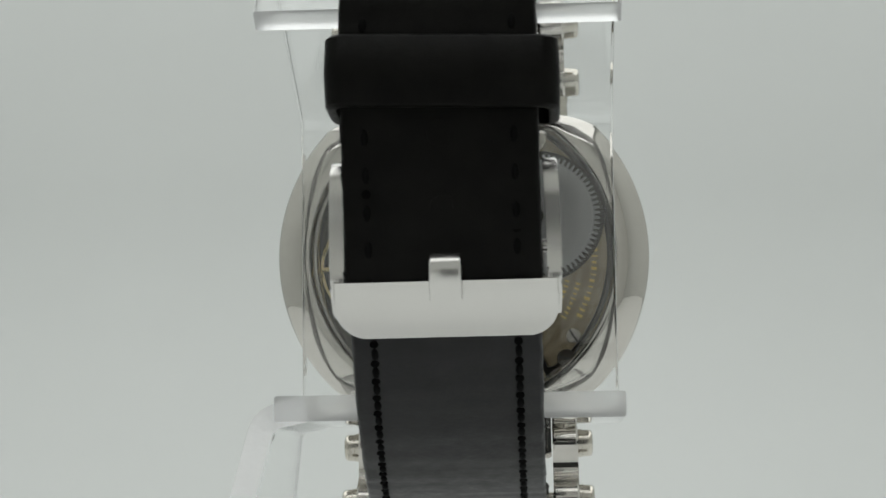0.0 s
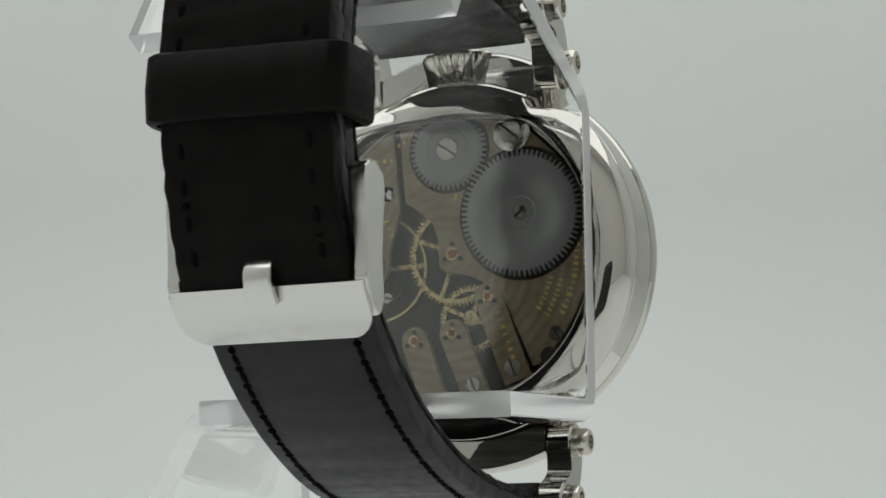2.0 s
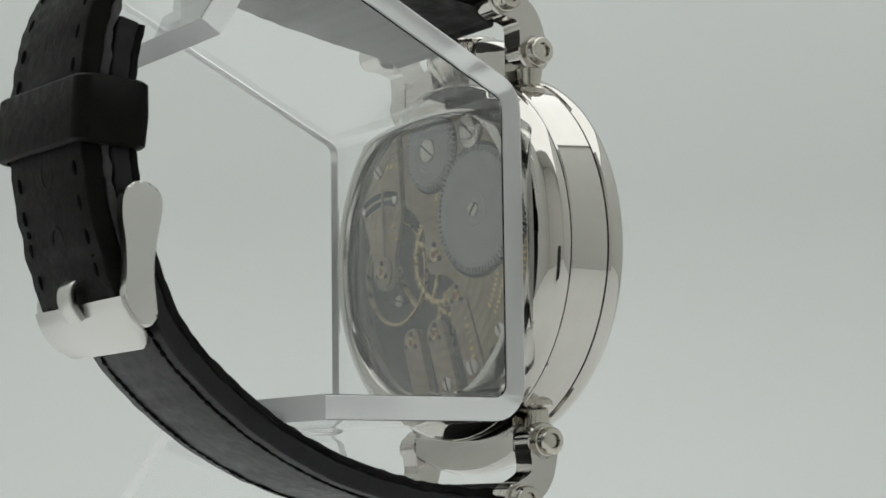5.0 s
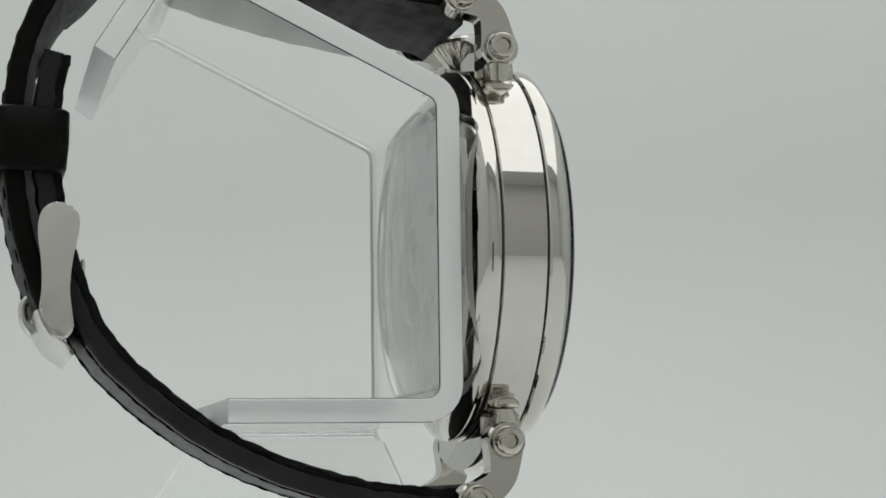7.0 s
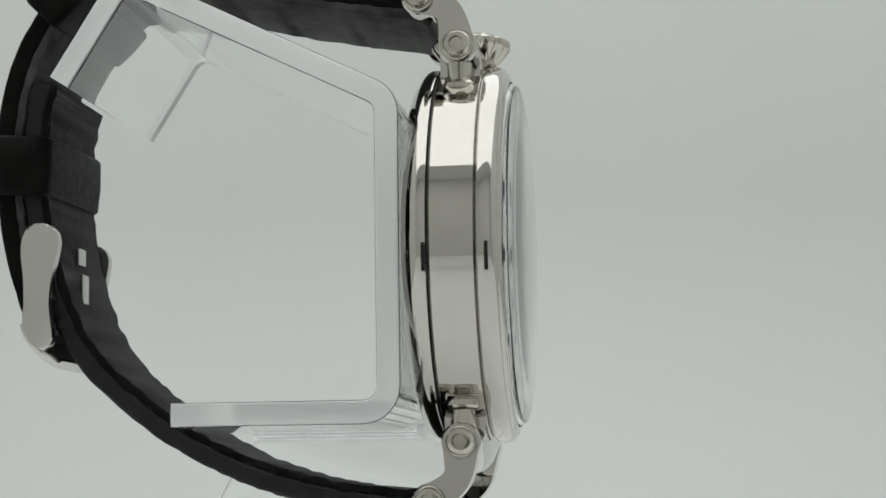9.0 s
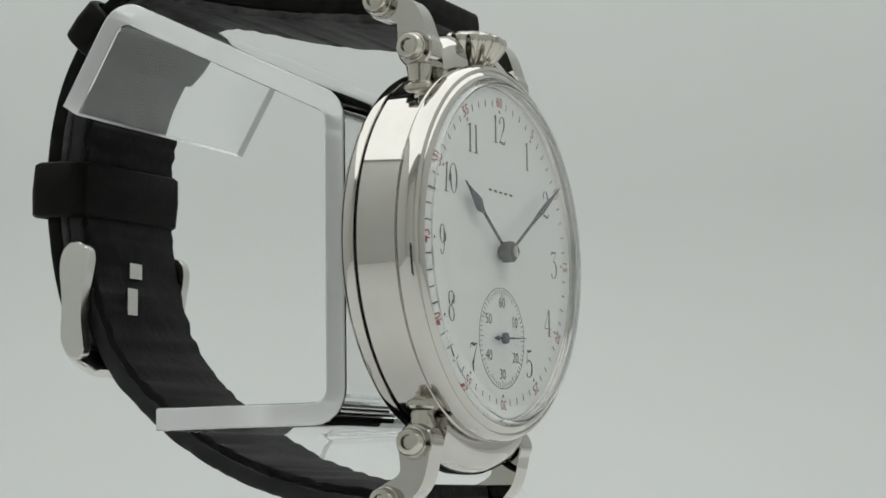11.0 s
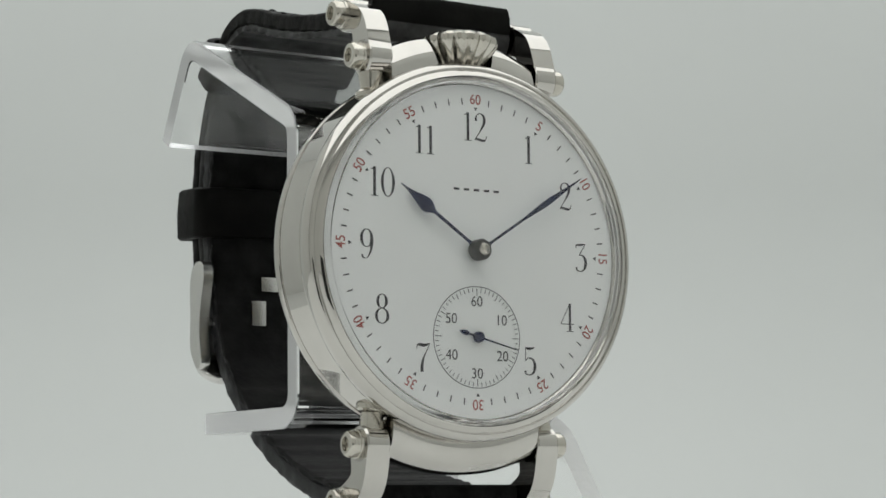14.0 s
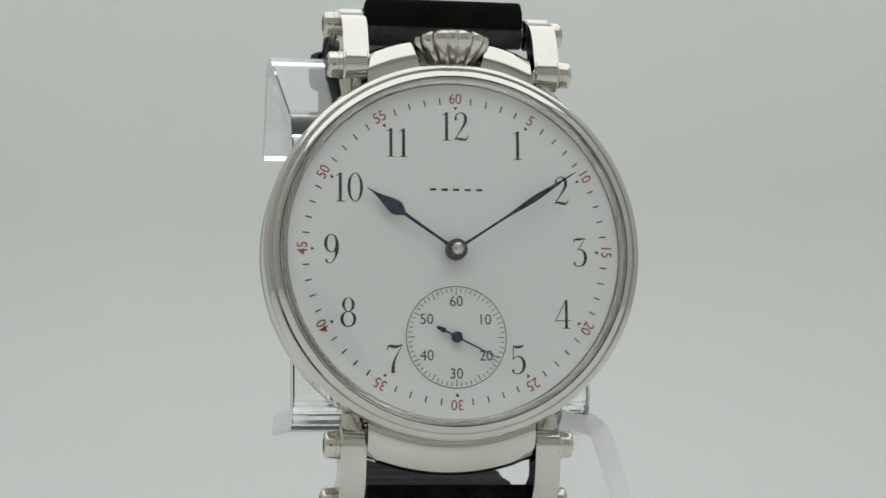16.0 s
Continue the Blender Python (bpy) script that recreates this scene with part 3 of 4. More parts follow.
def text_mesh(body, size, narrow, thin, mat, parent, x, z, turn=0.0, y=-0.03, name="numeral", stem=0.0):
    cu = bpy.data.curves.new(name, "FONT")
    cu.body, cu.size, cu.align_x, cu.align_y = body, 1.0, "CENTER", "CENTER"
    cu.offset, cu.resolution_u = thin, 6
    tmp = bpy.data.objects.new("tmp", cu)
    me = bpy.data.meshes.new_from_object(tmp)
    bpy.data.objects.remove(tmp)
    bm = bmesh.new()
    bm.from_mesh(me)
    bpy.data.meshes.remove(me)
    zs = [vert.co.y for vert in bm.verts]
    xs = [vert.co.x for vert in bm.verts]
    k = size / (max(zs) - min(zs))
    mz, mx = (max(zs) + min(zs)) / 2, (max(xs) + min(xs)) / 2
    for vert in bm.verts:
        vert.co = ((vert.co.x - mx) * k * narrow, 0, (vert.co.y - mz) * k)
    if stem:
        copies = []
        for i, d in enumerate((-stem, 0.0, stem)):
            b = bm.copy()
            for vert in b.verts:
                vert.co += Vector((d, -0.004 * i, 0))
            copies.append(b)
        bm.free()
        bm = joined(*copies)
    ext = bmesh.ops.extrude_face_region(bm, geom=bm.faces[:])
    for g in ext["geom"]:
        if isinstance(g, bmesh.types.BMVert):
            g.co.y -= 0.02
    m = Matrix.Translation((x, y, z)) @ Matrix.Rotation(radians(turn), 4, "Y")
    return part(name, moved(bm, m), mat, parent)


# hour numerals in a high-contrast serif style: pen paths (across, up, half width) in shares of the height
PEN = {
    "1": [[(0.2, 0.01, 0.052), (0.2, 0.5, 0.052), (0.2, 0.99, 0.05)], [(0.06, 0.013, 0.013), (0.34, 0.013, 0.013)], [(0.2, 0.97, 0.022), (0.13, 0.92, 0.016), (0.06, 0.9, 0.012)]],
    "2": [[(0.10, 0.72, 0.045), (0.08, 0.82, 0.034), (0.13, 0.93, 0.017), (0.25, 0.985, 0.014), (0.38, 0.93, 0.036), (0.43, 0.78, 0.054), (0.39, 0.60, 0.046), (0.26, 0.38, 0.024), (0.10, 0.14, 0.014), (0.03, 0.04, 0.013)],
          [(0.03, 0.05, 0.014), (0.13, 0.085, 0.034), (0.28, 0.055, 0.045), (0.42, 0.05, 0.036), (0.49, 0.12, 0.016), (0.51, 0.21, 0.012)]],
    "3": [[(0.06, 0.84, 0.013), (0.09, 0.945, 0.026), (0.22, 0.955, 0.038), (0.46, 0.985, 0.014)], [(0.46, 0.985, 0.014), (0.33, 0.78, 0.014), (0.2, 0.59, 0.014)],
          [(0.2, 0.59, 0.013), (0.34, 0.585, 0.024), (0.45, 0.46, 0.048), (0.47, 0.28, 0.055), (0.40, 0.09, 0.036), (0.24, 0.014, 0.014), (0.10, 0.06, 0.024), (0.08, 0.16, 0.045)]],
    "4": [[(0.38, 0.98, 0.014), (0.0, 0.27, 0.014)], [(0.0, 0.27, 0.014), (0.55, 0.27, 0.014)], [(0.39, 0.01, 0.05), (0.39, 0.99, 0.045)], [(0.25, 0.013, 0.013), (0.53, 0.013, 0.013)]],
    "5": [[(0.10, 0.98, 0.014), (0.08, 0.5, 0.014)], [(0.10, 0.96, 0.02), (0.22, 0.925, 0.045), (0.38, 0.945, 0.032), (0.46, 0.99, 0.012)],
          [(0.08, 0.5, 0.013), (0.2, 0.6, 0.014), (0.36, 0.575, 0.032), (0.46, 0.43, 0.05), (0.47, 0.28, 0.055), (0.41, 0.1, 0.038), (0.25, 0.014, 0.014), (0.10, 0.06, 0.024), (0.08, 0.16, 0.045)]],
    "7": [[(0.02, 0.78, 0.012), (0.05, 0.91, 0.024), (0.16, 0.93, 0.05), (0.31, 0.91, 0.05), (0.44, 0.945, 0.028), (0.52, 0.99, 0.012)],
          [(0.52, 0.98, 0.013), (0.42, 0.75, 0.015), (0.29, 0.5, 0.03), (0.225, 0.25, 0.052), (0.22, 0.02, 0.06)]],
    "9": [[(0.46, 0.70, 0.05), (0.46, 0.50, 0.052), (0.41, 0.25, 0.034), (0.28, 0.03, 0.015), (0.13, 0.03, 0.02), (0.09, 0.13, 0.042)]],
}
LOOPS = {"0": [(0.27, 0.5, 0.215, 0.488)], "8": [(0.27, 0.755, 0.165, 0.232), (0.27, 0.265, 0.22, 0.252)], "9": [(0.26, 0.69, 0.195, 0.297)]}


def numeral(body, size, mat, parent, x, z):
    bm, shift, layer = bmesh.new(), 0.0, 0
    for ch in body:
        lines = [smooth_path(p, 7) if len(p) > 2 else [Vector(q) for q in p] for p in PEN.get(ch, [])]
        for cx, cz, rx, rz in LOOPS.get(ch, []):
            lines.append([Vector((cx + rx * math.cos(a), cz + rz * math.sin(a), 0.014 + 0.038 * math.cos(a) ** 2)) for a in (2 * math.pi * k / 48 for k in range(49))])
        for line in lines:
            layer += 1
            prev = None
            for i, p in enumerate(line):
                t = line[min(i + 1, len(line) - 1)] - line[max(i - 1, 0)]
                if (line[0] - line[-1]).length < 1e-6 and i in (0, len(line) - 1):
                    t = line[1] - line[-2]
                nor = Vector((-t.y, t.x)).normalized() * p.z
                row = [bm.verts.new(((p.x + sg * nor.x + shift) * size, -0.002 * layer, (p.y + sg * nor.y) * size)) for sg in (1, -1)]
                if prev:
                    bm.faces.new((prev[0], prev[1], row[1], row[0]))
                prev = row
        shift += 0.44 if ch == "1" else 0.56
    xs = [vert.co.x for vert in bm.verts]
    mx = (max(xs) + min(xs)) / 2
    for vert in bm.verts:
        vert.co += Vector((x - mx, -0.03, z - size / 2))
    ext = bmesh.ops.extrude_face_region(bm, geom=bm.faces[:])
    for g in ext["geom"]:
        if isinstance(g, bmesh.types.BMVert):
            g.co.y += 0.02
    return part("numeral", bm, mat, parent)


SUB = (0.15, -11.45)


def build_dial(watch):
    dial = part("dial", lathe([(0, 0), (22.25, 0.0), (22.35, 0.1), (22.35, 1.2), (0, 1.2)], 128, False), M_ENAMEL, watch, "white enamel dial with black numerals")
    for h in range(1, 13):
        if h == 6:
            continue
        a = radians(90 - 30 * h)
        r = 16.35 if h in (10, 11, 12) else 16.55
        dx, dz = {11: (0.55, 0.1), 12: (0.2, 0.25), 1: (0.35, -0.1), 3: (0.45, 0)}.get(h, (0.2, 0))
        numeral(str(h), 3.85, M_BLACK, dial, r * math.cos(a) + dx, r * math.sin(a) + dz)
    tick = tri = None
    for k in range(60):
        a = radians(90 - 6 * k)
        m = pose(CEN.x * 0.001 + 0.0002 + 0.0200 * math.cos(a), CEN.y * 0.001 - 0.00004, CEN.z * 0.001 + 0.0200 * math.sin(a), 0, 6 * k, 0)
        if k % 5:
            if tick is None:
                tick = part("minute_mark", slab([(-0.085, -0.44), (0.085, -0.44), (0.085, 0.44), (-0.085, 0.44)], -0.012, 0.012), M_BLACK, dial, origin=(0, 0, 0))
                tick.matrix_basis = m
            else:
                again(tick, m)
        else:
            mt = pose(CEN.x * 0.001 + 0.0002 + 0.0190 * math.cos(a), CEN.y * 0.001 - 0.00004, CEN.z * 0.001 + 0.0190 * math.sin(a), 0, 6 * k, 0)
            if tri is None:
                tri = part("five_minute_mark", slab([(-0.26, 0.22), (0, -0.26), (0.26, 0.22)], -0.012, 0.012), M_BLACK, dial, origin=(0, 0, 0))
                tri.matrix_basis = mt
            else:
                again(tri, mt)
            text_mesh(str(k or 60), 1.42, 0.88, 0.004, M_RED, dial, 0.2 + 20.4 * math.cos(a), 20.35 * math.sin(a), 6 * k, name="minute_numeral")
    # small seconds: a sunk disc with its own track
    part("seconds_ring", moved(lathe([(6.62, -0.02), (6.72, -0.02), (6.72, 0.01), (6.62, 0.01)], 96), Matrix.Translation((SUB[0], 0, SUB[1]))), M_BLACK, dial, "thin printed circle")
    sec = None
    for k in range(60):
        a, ln = radians(90 - 6 * k), (0.95 if k % 15 == 0 else 0.8 if k % 5 == 0 else 0.5)
        m = pose(CEN.x * 0.001 + (SUB[0] + (6.45 - ln / 2) * math.cos(a)) * 0.001, CEN.y * 0.001 - 0.00004, CEN.z * 0.001 + (SUB[1] + (6.45 - ln / 2) * math.sin(a)) * 0.001, 0, 6 * k, 0)
        m = m @ Matrix.Diagonal((1, 1, ln, 1))
        if sec is None:
            sec = part("second_mark", slab([(-0.045, -0.5), (0.045, -0.5), (0.045, 0.5), (-0.045, 0.5)], -0.012, 0.012), M_BLACK, dial, origin=(0, 0, 0))
            sec.matrix_basis = m
        else:
            again(sec, m)
    for k in range(10, 70, 10):
        a = radians(90 - 6 * k)
        text_mesh(str(k), 1.36, 0.95, -0.004, M_BLACK, dial, SUB[0] + 4.55 * math.cos(a), SUB[1] + 4.75 * math.sin(a), name="second_numeral")
    # the maker's word, as five plain bars
    for k in range(5):
        x = (k - 2) * 1.55 + 0.25
        part("word_bar", slab([(x - 0.42, 7.95), (x + 0.42, 7.95), (x + 0.42, 8.25), (x - 0.42, 8.25)], -0.04, 0.0), M_BLACK, dial)


def build_pointers(watch):
    """Blued spade pointers, each with its pivot; the small one runs."""
    drop = [(0.3, 0.9), (0.17, 2.2), (0.16, 8.2), (0.62, 8.75), (0.96, 9.35), (0.97, 9.95), (0.70, 10.95), (0.34, 12.1), (0.13, 13.1), (0.05, 14.2)]
    teardrop = drop + [(-x, z) for x, z in drop[::-1]] + [(-0.3, -0.9), (0.3, -0.9)]
    hour = part("hour_hand", slab(teardrop, -0.1, 0.1, bevel=0.05), M_BLUED, watch, "blued steel spade hour pointer", origin=(0, -0.95, 0))
    slim = [(0.3, 0.9), (0.17, 2.2), (0.16, 8.0), (0.42, 12.2), (0.40, 13.4), (0.16, 17.0), (0.05, 19.3)]
    minute = part("minute_hand", slab(slim + [(-x, z) for x, z in slim[::-1]] + [(-0.3, -0.9), (0.3, -0.9)], -0.1, 0.1, bevel=0.05), M_BLUED, watch, "slim blued steel minute pointer", origin=(0, -1.5, 0))
    sw = [(0.13, 0.6), (0.05, 6.2), (-0.05, 6.2), (-0.13, 0.6), (-0.13, -1.5), (-0.36, -2.0), (-0.22, -2.7), (0, -3.1), (0.22, -2.7), (0.36, -2.0), (0.13, -1.5)]
    second = part("second_hand", joined(slab(sw, -0.07, 0.07), lathe([(0, -0.35), (0.7, -0.3), (0.75, 0.0), (0.75, 0.25), (0, 0.25)], 32, False)), M_BLUED, watch, "small blued running seconds pointer", origin=(SUB[0], -0.5, SUB[1]))
    part("cannon_hub", lathe([(0, -2.35), (0.55, -2.35), (0.62, -2.25), (0.62, -2.0), (1.25, -1.95), (1.4, -1.8), (1.4, -0.5), (0.9, -0.4), (0.9, 0), (0, 0)], 48, False), M_SEAM, watch, "dark steel centre hub")
    part("hub_cap", lathe([(0, -2.62), (0.42, -2.6), (0.78, -2.42), (0.8, -2.3), (0, -2.3)], 32, False), M_STEEL2, watch, "bright rounded pivot cap")
    return hour, minute, second


def screw_head(watch, x, z, y, r, ang, mat=None):
    s = part("movement_screw", moved(lathe([(0, 0), (r, 0), (r, 0.28), (r - 0.1, 0.4), (0, 0.4)], 32, False), Matrix.Translation((x, y, z))), mat or M_STEEL2, watch, "slotted steel screw")
    c, d = math.cos(radians(ang)), math.sin(radians(ang))
    w = 0.14
    pts = [(x + c * r - d * w, z + d * r + c * w), (x - c * r - d * w, z - d * r + c * w), (x - c * r + d * w, z - d * r - c * w), (x + c * r + d * w, z + d * r - c * w)]
    part("slot", slab(pts, y + 0.3, y + 0.412), M_SEAM, s)


def jewel(watch, x, z, y, r):
    s = part("jewel_setting", moved(lathe([(0, 0), (r, 0), (r, 0.3), (r - 0.18, 0.36), (r * 0.62, 0.28), (r * 0.6, 0.1), (0, 0.1)], 32, False), Matrix.Translation((x, y, z))), M_GOLD, watch, "gilt jewel setting")
    part("jewel", moved(lathe([(0, 0.1), (r * 0.58, 0.1), (r * 0.5, 0.26), (r * 0.2, 0.32), (0, 0.24)], 24, False), Matrix.Translation((x, y, z))), M_RUBY, s, "red ruby jewel")
    for k in range(3):
        a = radians(120 * k + 90)
        part("setting_screw", moved(lathe([(0, 0), (0.32, 0), (0.32, 0.25), (0, 0.28)], 14, False), Matrix.Translation((x + (r + 0.38) * math.cos(a), y, z + (r + 0.38) * math.sin(a)))), M_SEAM, s)


def build_movement(watch):
    T = 9.45                                 # top of the bridges
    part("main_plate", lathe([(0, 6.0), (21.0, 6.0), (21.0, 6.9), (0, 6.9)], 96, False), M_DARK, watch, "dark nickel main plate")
    part("movement_ring", lathe([(19.4, 6.9), (21.1, 6.9), (21.1, 8.4), (20.6, 9.0), (19.7, 8.9), (19.4, 8.3)], 128), M_STEEL2, watch, "nickel movement ring")
    # barrel bridge, over more than half of the plate
    edge = arc(19.3, 67, 270 - 38, 60)
    inner = [(-11.0, -15.4), (-7.4, -6.2), (-5.6, -4.5), (-3.2, -3.2), (-1.0, -2.7), (1.0, -2.6), (2.0, -1.6), (2.1, 0.2), (1.9, 2.2), (2.6, 4.2), (4.4, 6.0), (6.9, 7.4)]
    part("barrel_bridge", slab(edge + inner, 8.45, T, bevel=0.18), M_NICKEL, watch, "damaskeened nickel barrel bridge", sharp=18)
    # balance cock
    cock = arc(19.3, 24, 64.5, 16) + [(7.5, 6.2), (9.2, 1.2)] + [(11.9 + 2.55 * math.cos(radians(a)), -1.2 + 2.55 * math.sin(radians(a))) for a in range(160, 381, 20)] + [(16.2, 5.6)]
    part("balance_cock", slab(cock, 9.0, T + 0.25, bevel=0.18), M_NICKEL, watch, "engraved nickel balance cock", sharp=18)
    # three finger bridges
    for x, z, ex, ez, w in ((-4.9, -6.0, -8.9, -17.3, 1.95), (0.3, -10.6, -2.9, -19.1, 1.9), (5.9, -11.4, 3.4, -19.0, 1.9)):
        d = Vector((ex - x, ez - z)).normalized()
        nn = Vector((-d.y, d.x))
        pts = [Vector((ex, ez)) + nn * w, Vector((ex, ez)) - nn * w]
        a0 = math.atan2(-nn.y, -nn.x)
        pts += [Vector((x + w * math.cos(a0 - math.pi * k / 10), z + w * math.sin(a0 - math.pi * k / 10))) for k in range(11)]
        part("finger_bridge", slab([tuple(p) for p in pts], 8.45, T, bevel=0.16), M_NICKEL, watch, "narrow nickel finger bridge with a jewel", sharp=18)
        jewel(watch, x, z, T - 0.05, 0.78)
    jewel(watch, 0, 0, T - 0.05, 0.95)
    # wheels
    part("centre_wheel", wheel(7.0, 72, 0.5, 5.95, 8.0, 8.35, 4), M_GOLD, watch, "toothed gilt centre wheel")
    part("fourth_wheel", moved(wheel(4.6, 54, 0.4, 3.7, 7.1, 7.4, 4), Matrix.Translation((-1.6, 0, -8.6))), M_GOLD, watch, "toothed gilt train wheel")
    balance = part("balance_wheel", wheel(7.35, 0, 0.0, 7.0, -0.3, 0.3, 2), M_GOLD, watch, "gilt balance wheel", origin=(11.9, 7.6, -1.2))
    part("hairspring", moved(spiral(1.0, 4.6, 9), Matrix.Translation((11.9, 6.95, -1.2))), M_SEAM, watch, "fine flat hairspring")
    ratchet = part("ratchet_wheel", gear(8.45, 72, 0.8, 0.04, 0.55), M_GEAR, watch, "large toothed steel ratchet wheel", origin=(-10.1, T, 4.8))
    crowner = part("crown_wheel", gear(5.5, 46, 0.65, 0.04, 0.55), M_GEAR, watch, "toothed steel crown wheel", origin=(0.2, T, 14.1))
    part("face", lathe([(0, 0.55), (7.45, 0.55), (7.4, 0.6), (5.2, 0.72), (4.9, 0.62), (2.2, 0.62), (2.1, 0.7), (0, 0.7)], 64, False), M_GEAR, ratchet, "dull grey swirled steel face", origin=-CEN)
    part("face", lathe([(0, 0.55), (4.65, 0.55), (4.55, 0.68), (3.0, 0.68), (2.9, 0.6), (0, 0.6)], 48, False), M_GEAR, crowner, "dull grey swirled steel face", origin=-CEN)
    part("click", moved(lathe([(0, 0), (2.6, 0), (2.6, 0.5), (2.4, 0.62), (0, 0.62)], 40, False), Matrix.Translation((-9.0, T, 15.7))), M_STEEL2, watch, "round steel click cap")
    # thin dark discs on the bridge paint the shaded recess round each wheel
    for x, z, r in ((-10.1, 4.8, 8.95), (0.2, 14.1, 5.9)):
        part("recess_shade_disc", moved(lathe([(0, 0), (r, 0), (r, 0.02), (0, 0.02)], 64, False), Matrix.Translation((x, T, z))), M_DARK, watch, "flat dark disc standing in for the shaded recess round a wheel")
    screw_head(watch, -10.1, 4.8, T + 0.65, 0.95, 135)
    screw_head(watch, 0.2, 14.1, T + 0.55, 1.55, 35)
    screw_head(watch, -9.0, 15.7, T + 0.55, 1.6, 40)
    screw_head(watch, -14.5, -11.3, T - 0.05, 1.0, 60)
    screw_head(watch, -13.5, -14.3, T - 0.05, 1.25, 15, M_DARK)
    screw_head(watch, -8.3, -15.6, T - 0.05, 1.2, 70)
    screw_head(watch, -2.6, -17.6, T - 0.05, 1.0, 70)
    screw_head(watch, 12.9, 12.9, T + 0.2, 0.95, 45)
    screw_head(watch, 10.2, -5.3, T - 1.2, 0.8, 10)
    # balance cap with its jewel, the regulator and its scale
    part("balance_cap", moved(lathe([(0, 0), (2.15, 0), (2.15, 0.35), (1.95, 0.45), (0, 0.45)], 40, False), Matrix.Translation((11.9, T + 0.25, -1.2))), M_NICKEL, watch, "round nickel balance cap")
    jewel(watch, 11.9, -1.2, T + 0.65, 0.85)
    reg = [(11.6, 0.6), (12.2, 0.6), (12.05, 10.6), (11.8, 10.6)]
    part("regulator", slab(reg, T + 0.3, T + 0.55), M_NICKEL, watch, "slim steel regulator pointer")
    def bow(r0, r1, a0, a1):
        out = [(11.9 + x, z - 1.2) for x, z in arc(r0, a0, a1, 14)]
        return out + [(11.9 + x, z - 1.2) for x, z in arc(r1, a1, a0, 14)]
    part("regulator_slot", slab(bow(9.3, 11.3, 61, 108), T + 0.24, T + 0.262), M_HOLE, watch, "dark curved regulator slot")
    part("regulator_spring", slab(bow(10.05, 10.45, 63, 106), T + 0.25, T + 0.34), M_NICKEL, watch, "thin curved regulator spring")
    for a in (62, 107):
        part("regulator_stud", moved(lathe([(0, 0), (0.6, 0), (0.6, 0.3), (0.45, 0.38), (0, 0.38)], 20, False), Matrix.Translation((11.9 + 10.3 * math.cos(radians(a)), T + 0.25, -1.2 + 10.3 * math.sin(radians(a))))), M_STEEL2, watch, "small steel stud")
    # engraved gilt lines that cannot be read, as short bars
    rnd = random.Random(4)
    rows = [(17.6, 158, 212, 20), (15.9, 196, 216, 8), (14.4, 196, 216, 7), (17.2, 66.5, 58, 3)]
    lines = [[(r * math.cos(radians(a0 + (a1 - a0) * k / n)), r * math.sin(radians(a0 + (a1 - a0) * k / n)), a0 + (a1 - a0) * k / n + 90) for k in range(n)] for r, a0, a1, n in rows]
    for x, z, ang, n in ((-1.6, 7.6, 5, 4), (-7.2, -10.6, 72, 7), (9.4, 4.6, 70, 3), (14.2, 4.2, 110, 3), (10.3, 13.4, 0, 3)):
        lines.append([(x + math.cos(radians(ang)) * (k - n / 2) * 1.05, z + math.sin(radians(ang)) * (k - n / 2) * 1.05, ang) for k in range(n)])
    for line in lines:
        x = line[0][0]
        for px, pz, ang in line:
            c, d = math.cos(radians(ang)), math.sin(radians(ang))
            h, w = 0.24 + 0.22 * rnd.random(), 0.07 + 0.17 * rnd.random()
            pts = [(px + c * a - d * b, pz + d * a + c * b) for a, b in ((-w, -h), (w, -h), (w, h * 0.6), (-w, h))]
            part("engraving_bar", slab(pts, T + 0.24 if x > 7 else T - 0.02, (T + 0.27) if x > 7 else T + 0.012), M_GILT, watch)
    return balance


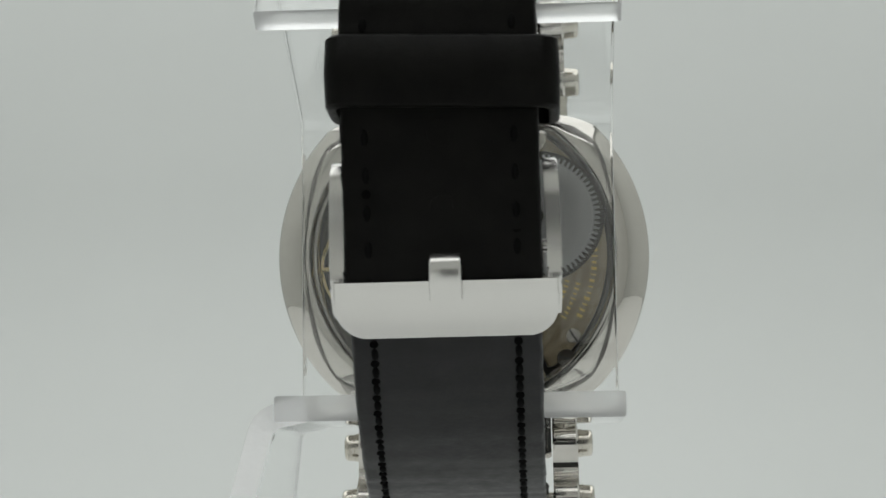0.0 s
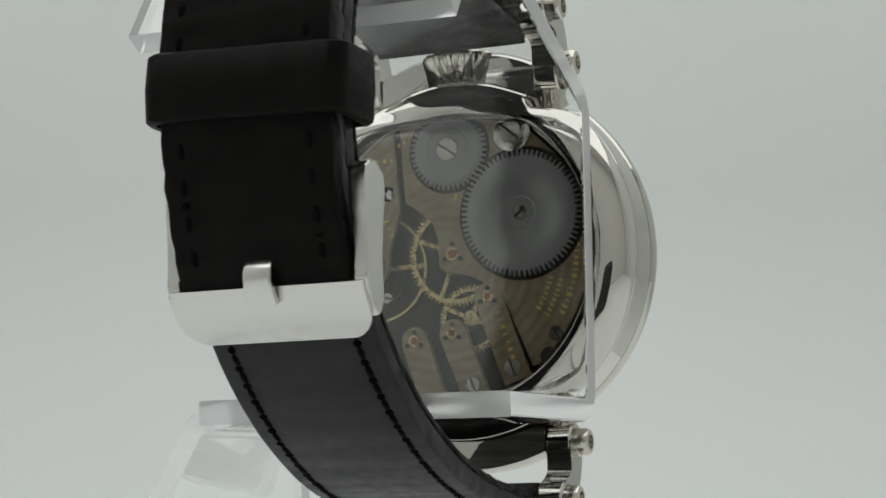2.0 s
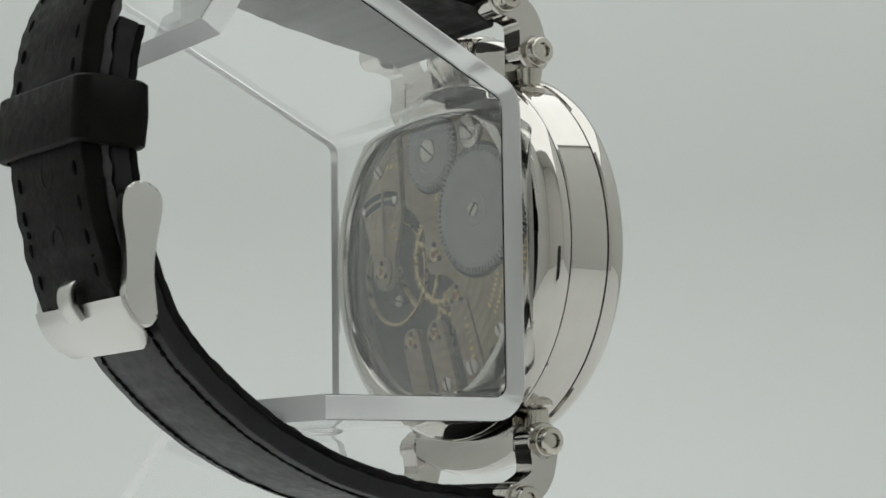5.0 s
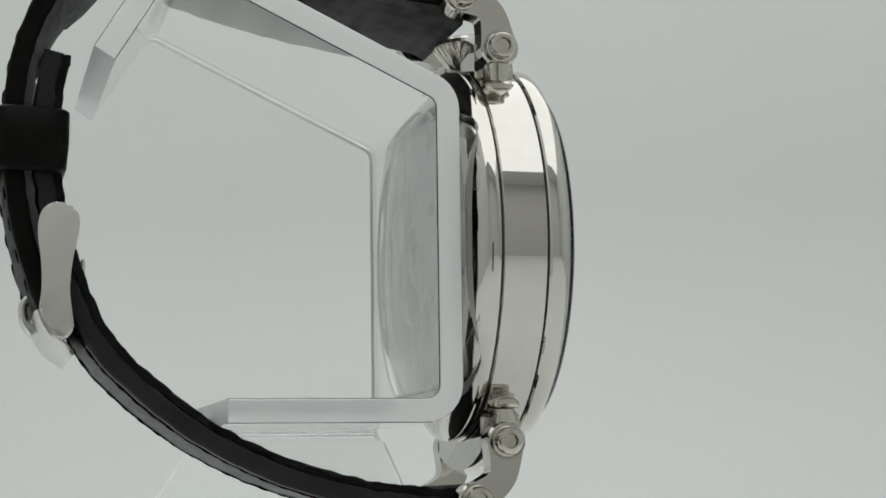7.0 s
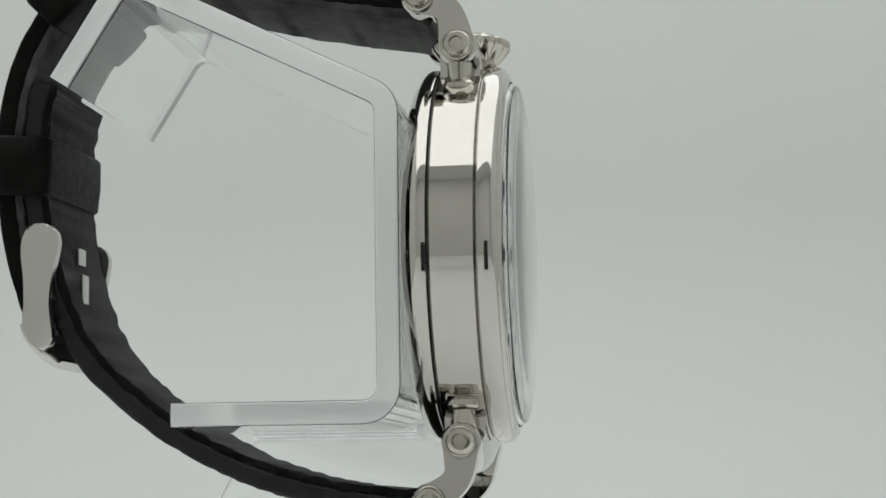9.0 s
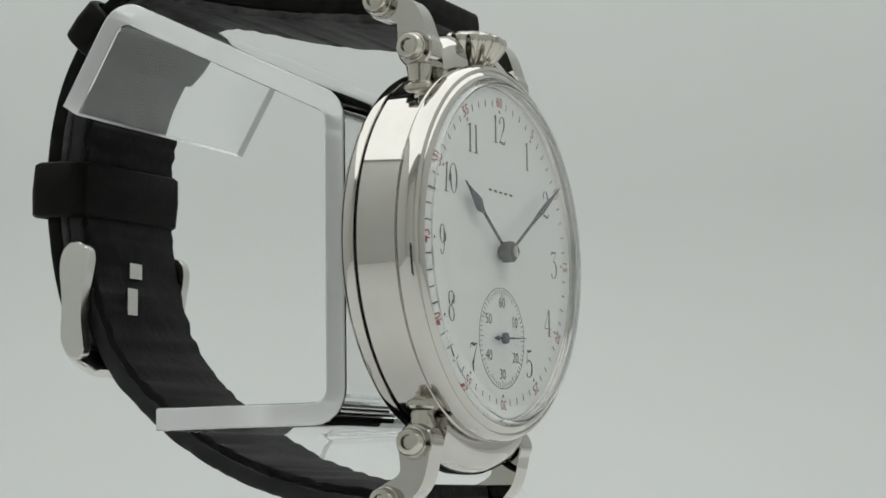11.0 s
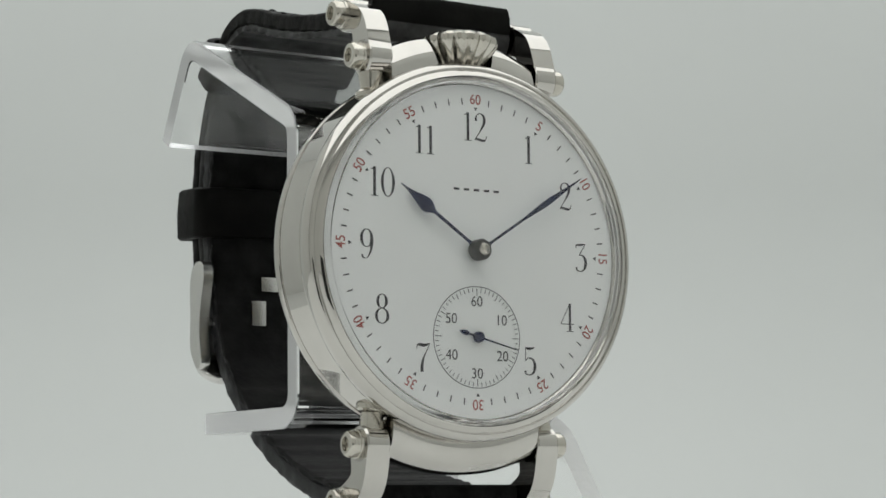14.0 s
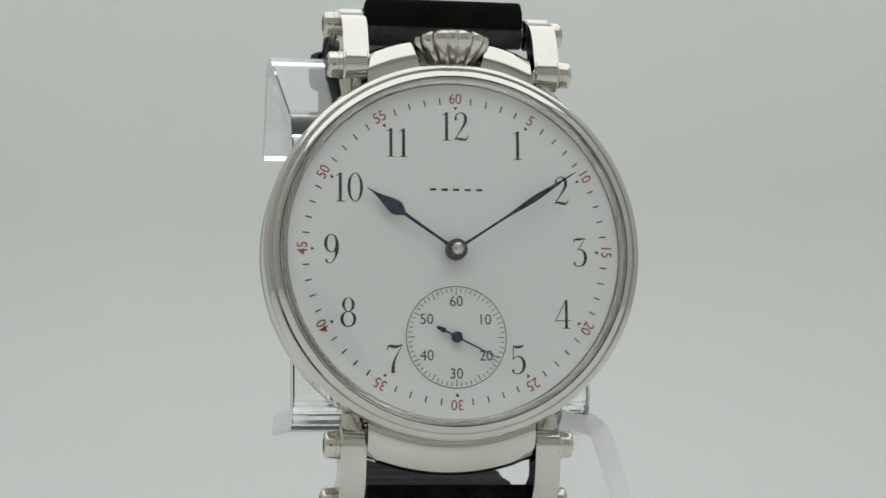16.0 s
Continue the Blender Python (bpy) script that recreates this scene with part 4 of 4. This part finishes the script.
def wheel(radius, teeth, depth, rim, y0, y1, spokes):
    """A rim, toothed or plain, with spokes and a small hub."""
    n = teeth * 5 if teeth else 96
    bm = bmesh.new()
    outer = []
    for k in range(n):
        a = 2 * math.pi * k / n
        r = radius if not teeth or k % 5 in (2, 3) else radius - depth
        outer.append((r * math.cos(a), r * math.sin(a)))
    inner = [(rim * math.cos(2 * math.pi * k / n), rim * math.sin(2 * math.pi * k / n)) for k in range(n)]
    rows = [[bm.verts.new((x, y, z)) for x, z in pts] for pts, y in ((outer, y0), (outer, y1), (inner, y1), (inner, y0))]
    for a, b in zip(rows, rows[1:] + rows[:1]):
        for k in range(n):
            bm.faces.new((a[k], a[(k + 1) % n], b[(k + 1) % n], b[k]))
    pieces = [bm, lathe([(0, y0), (1.1, y0), (1.1, y1), (0, y1)], 24, False)]
    for k in range(spokes):
        a = 2 * math.pi * k / spokes + 0.4
        c, d = math.cos(a), math.sin(a)
        w = 0.28
        pieces.append(slab([(c * 0.9 - d * w, d * 0.9 + c * w), (c * 0.9 + d * w, d * 0.9 - c * w), (c * (rim + 0.1) + d * w, d * (rim + 0.1) - c * w), (c * (rim + 0.1) - d * w, d * (rim + 0.1) + c * w)], y0 + 0.04, y1 - 0.04))
    return joined(*pieces)


def spiral(r0, r1, turns):
    bm = bmesh.new()
    prev, n = None, turns * 36
    for k in range(n + 1):
        a, r = 2 * math.pi * turns * k / n, r0 + (r1 - r0) * k / n
        row = [bm.verts.new((rr * math.cos(a), y, rr * math.sin(a))) for rr, y in ((r, 0), (r + 0.09, 0), (r + 0.09, 0.25), (r, 0.25))]
        if prev:
            for i in range(4):
                bm.faces.new((prev[i], prev[(i + 1) % 4], row[(i + 1) % 4], row[i]))
        prev = row
    return bm


stand = build_stand()
watch = tagged(new("wristwatch"), "polished nickel wristwatch with black leather strap on a clear stand", "wristwatch")
build_case(watch)
build_lugs(watch)
build_strap(watch)
build_dial(watch)
hour_p, minute_p, second_p = build_pointers(watch)
balance_p = build_movement(watch)


# ---- what moves ----
def motions():
    for thing in (watch, stand):
        walk(thing, [(t, pose(0, 0, 0, 0, 0.4 if thing is watch else 0.0, TURN_0 + OMEGA * t)) for t in range(0, 17)])
    def spin(ob, x, y, z, angle):
        return pose((CEN.x + x) * 0.001, (CEN.y + y) * 0.001, (CEN.z + z) * 0.001, 0, angle, 0)
    walk(second_p, [(t, spin(second_p, SUB[0], -0.5, SUB[1], 6 * (t + 3.4))) for t in range(0, 17)])
    walk(minute_p, [(t, spin(minute_p, 0, -1.5, 0, 55.2 + 0.1 * t)) for t in (0, 8, 16)])
    walk(hour_p, [(t, spin(hour_p, 0, -0.95, 0, 304.3 + 0.0083 * t)) for t in (0, 16)])
    walk(balance_p, [(k * 0.1, spin(balance_p, 11.9, 7.6, -1.2, 38 * math.sin(2 * math.pi * 2.5 * k * 0.1 + 0.7))) for k in range(161)])


motions()
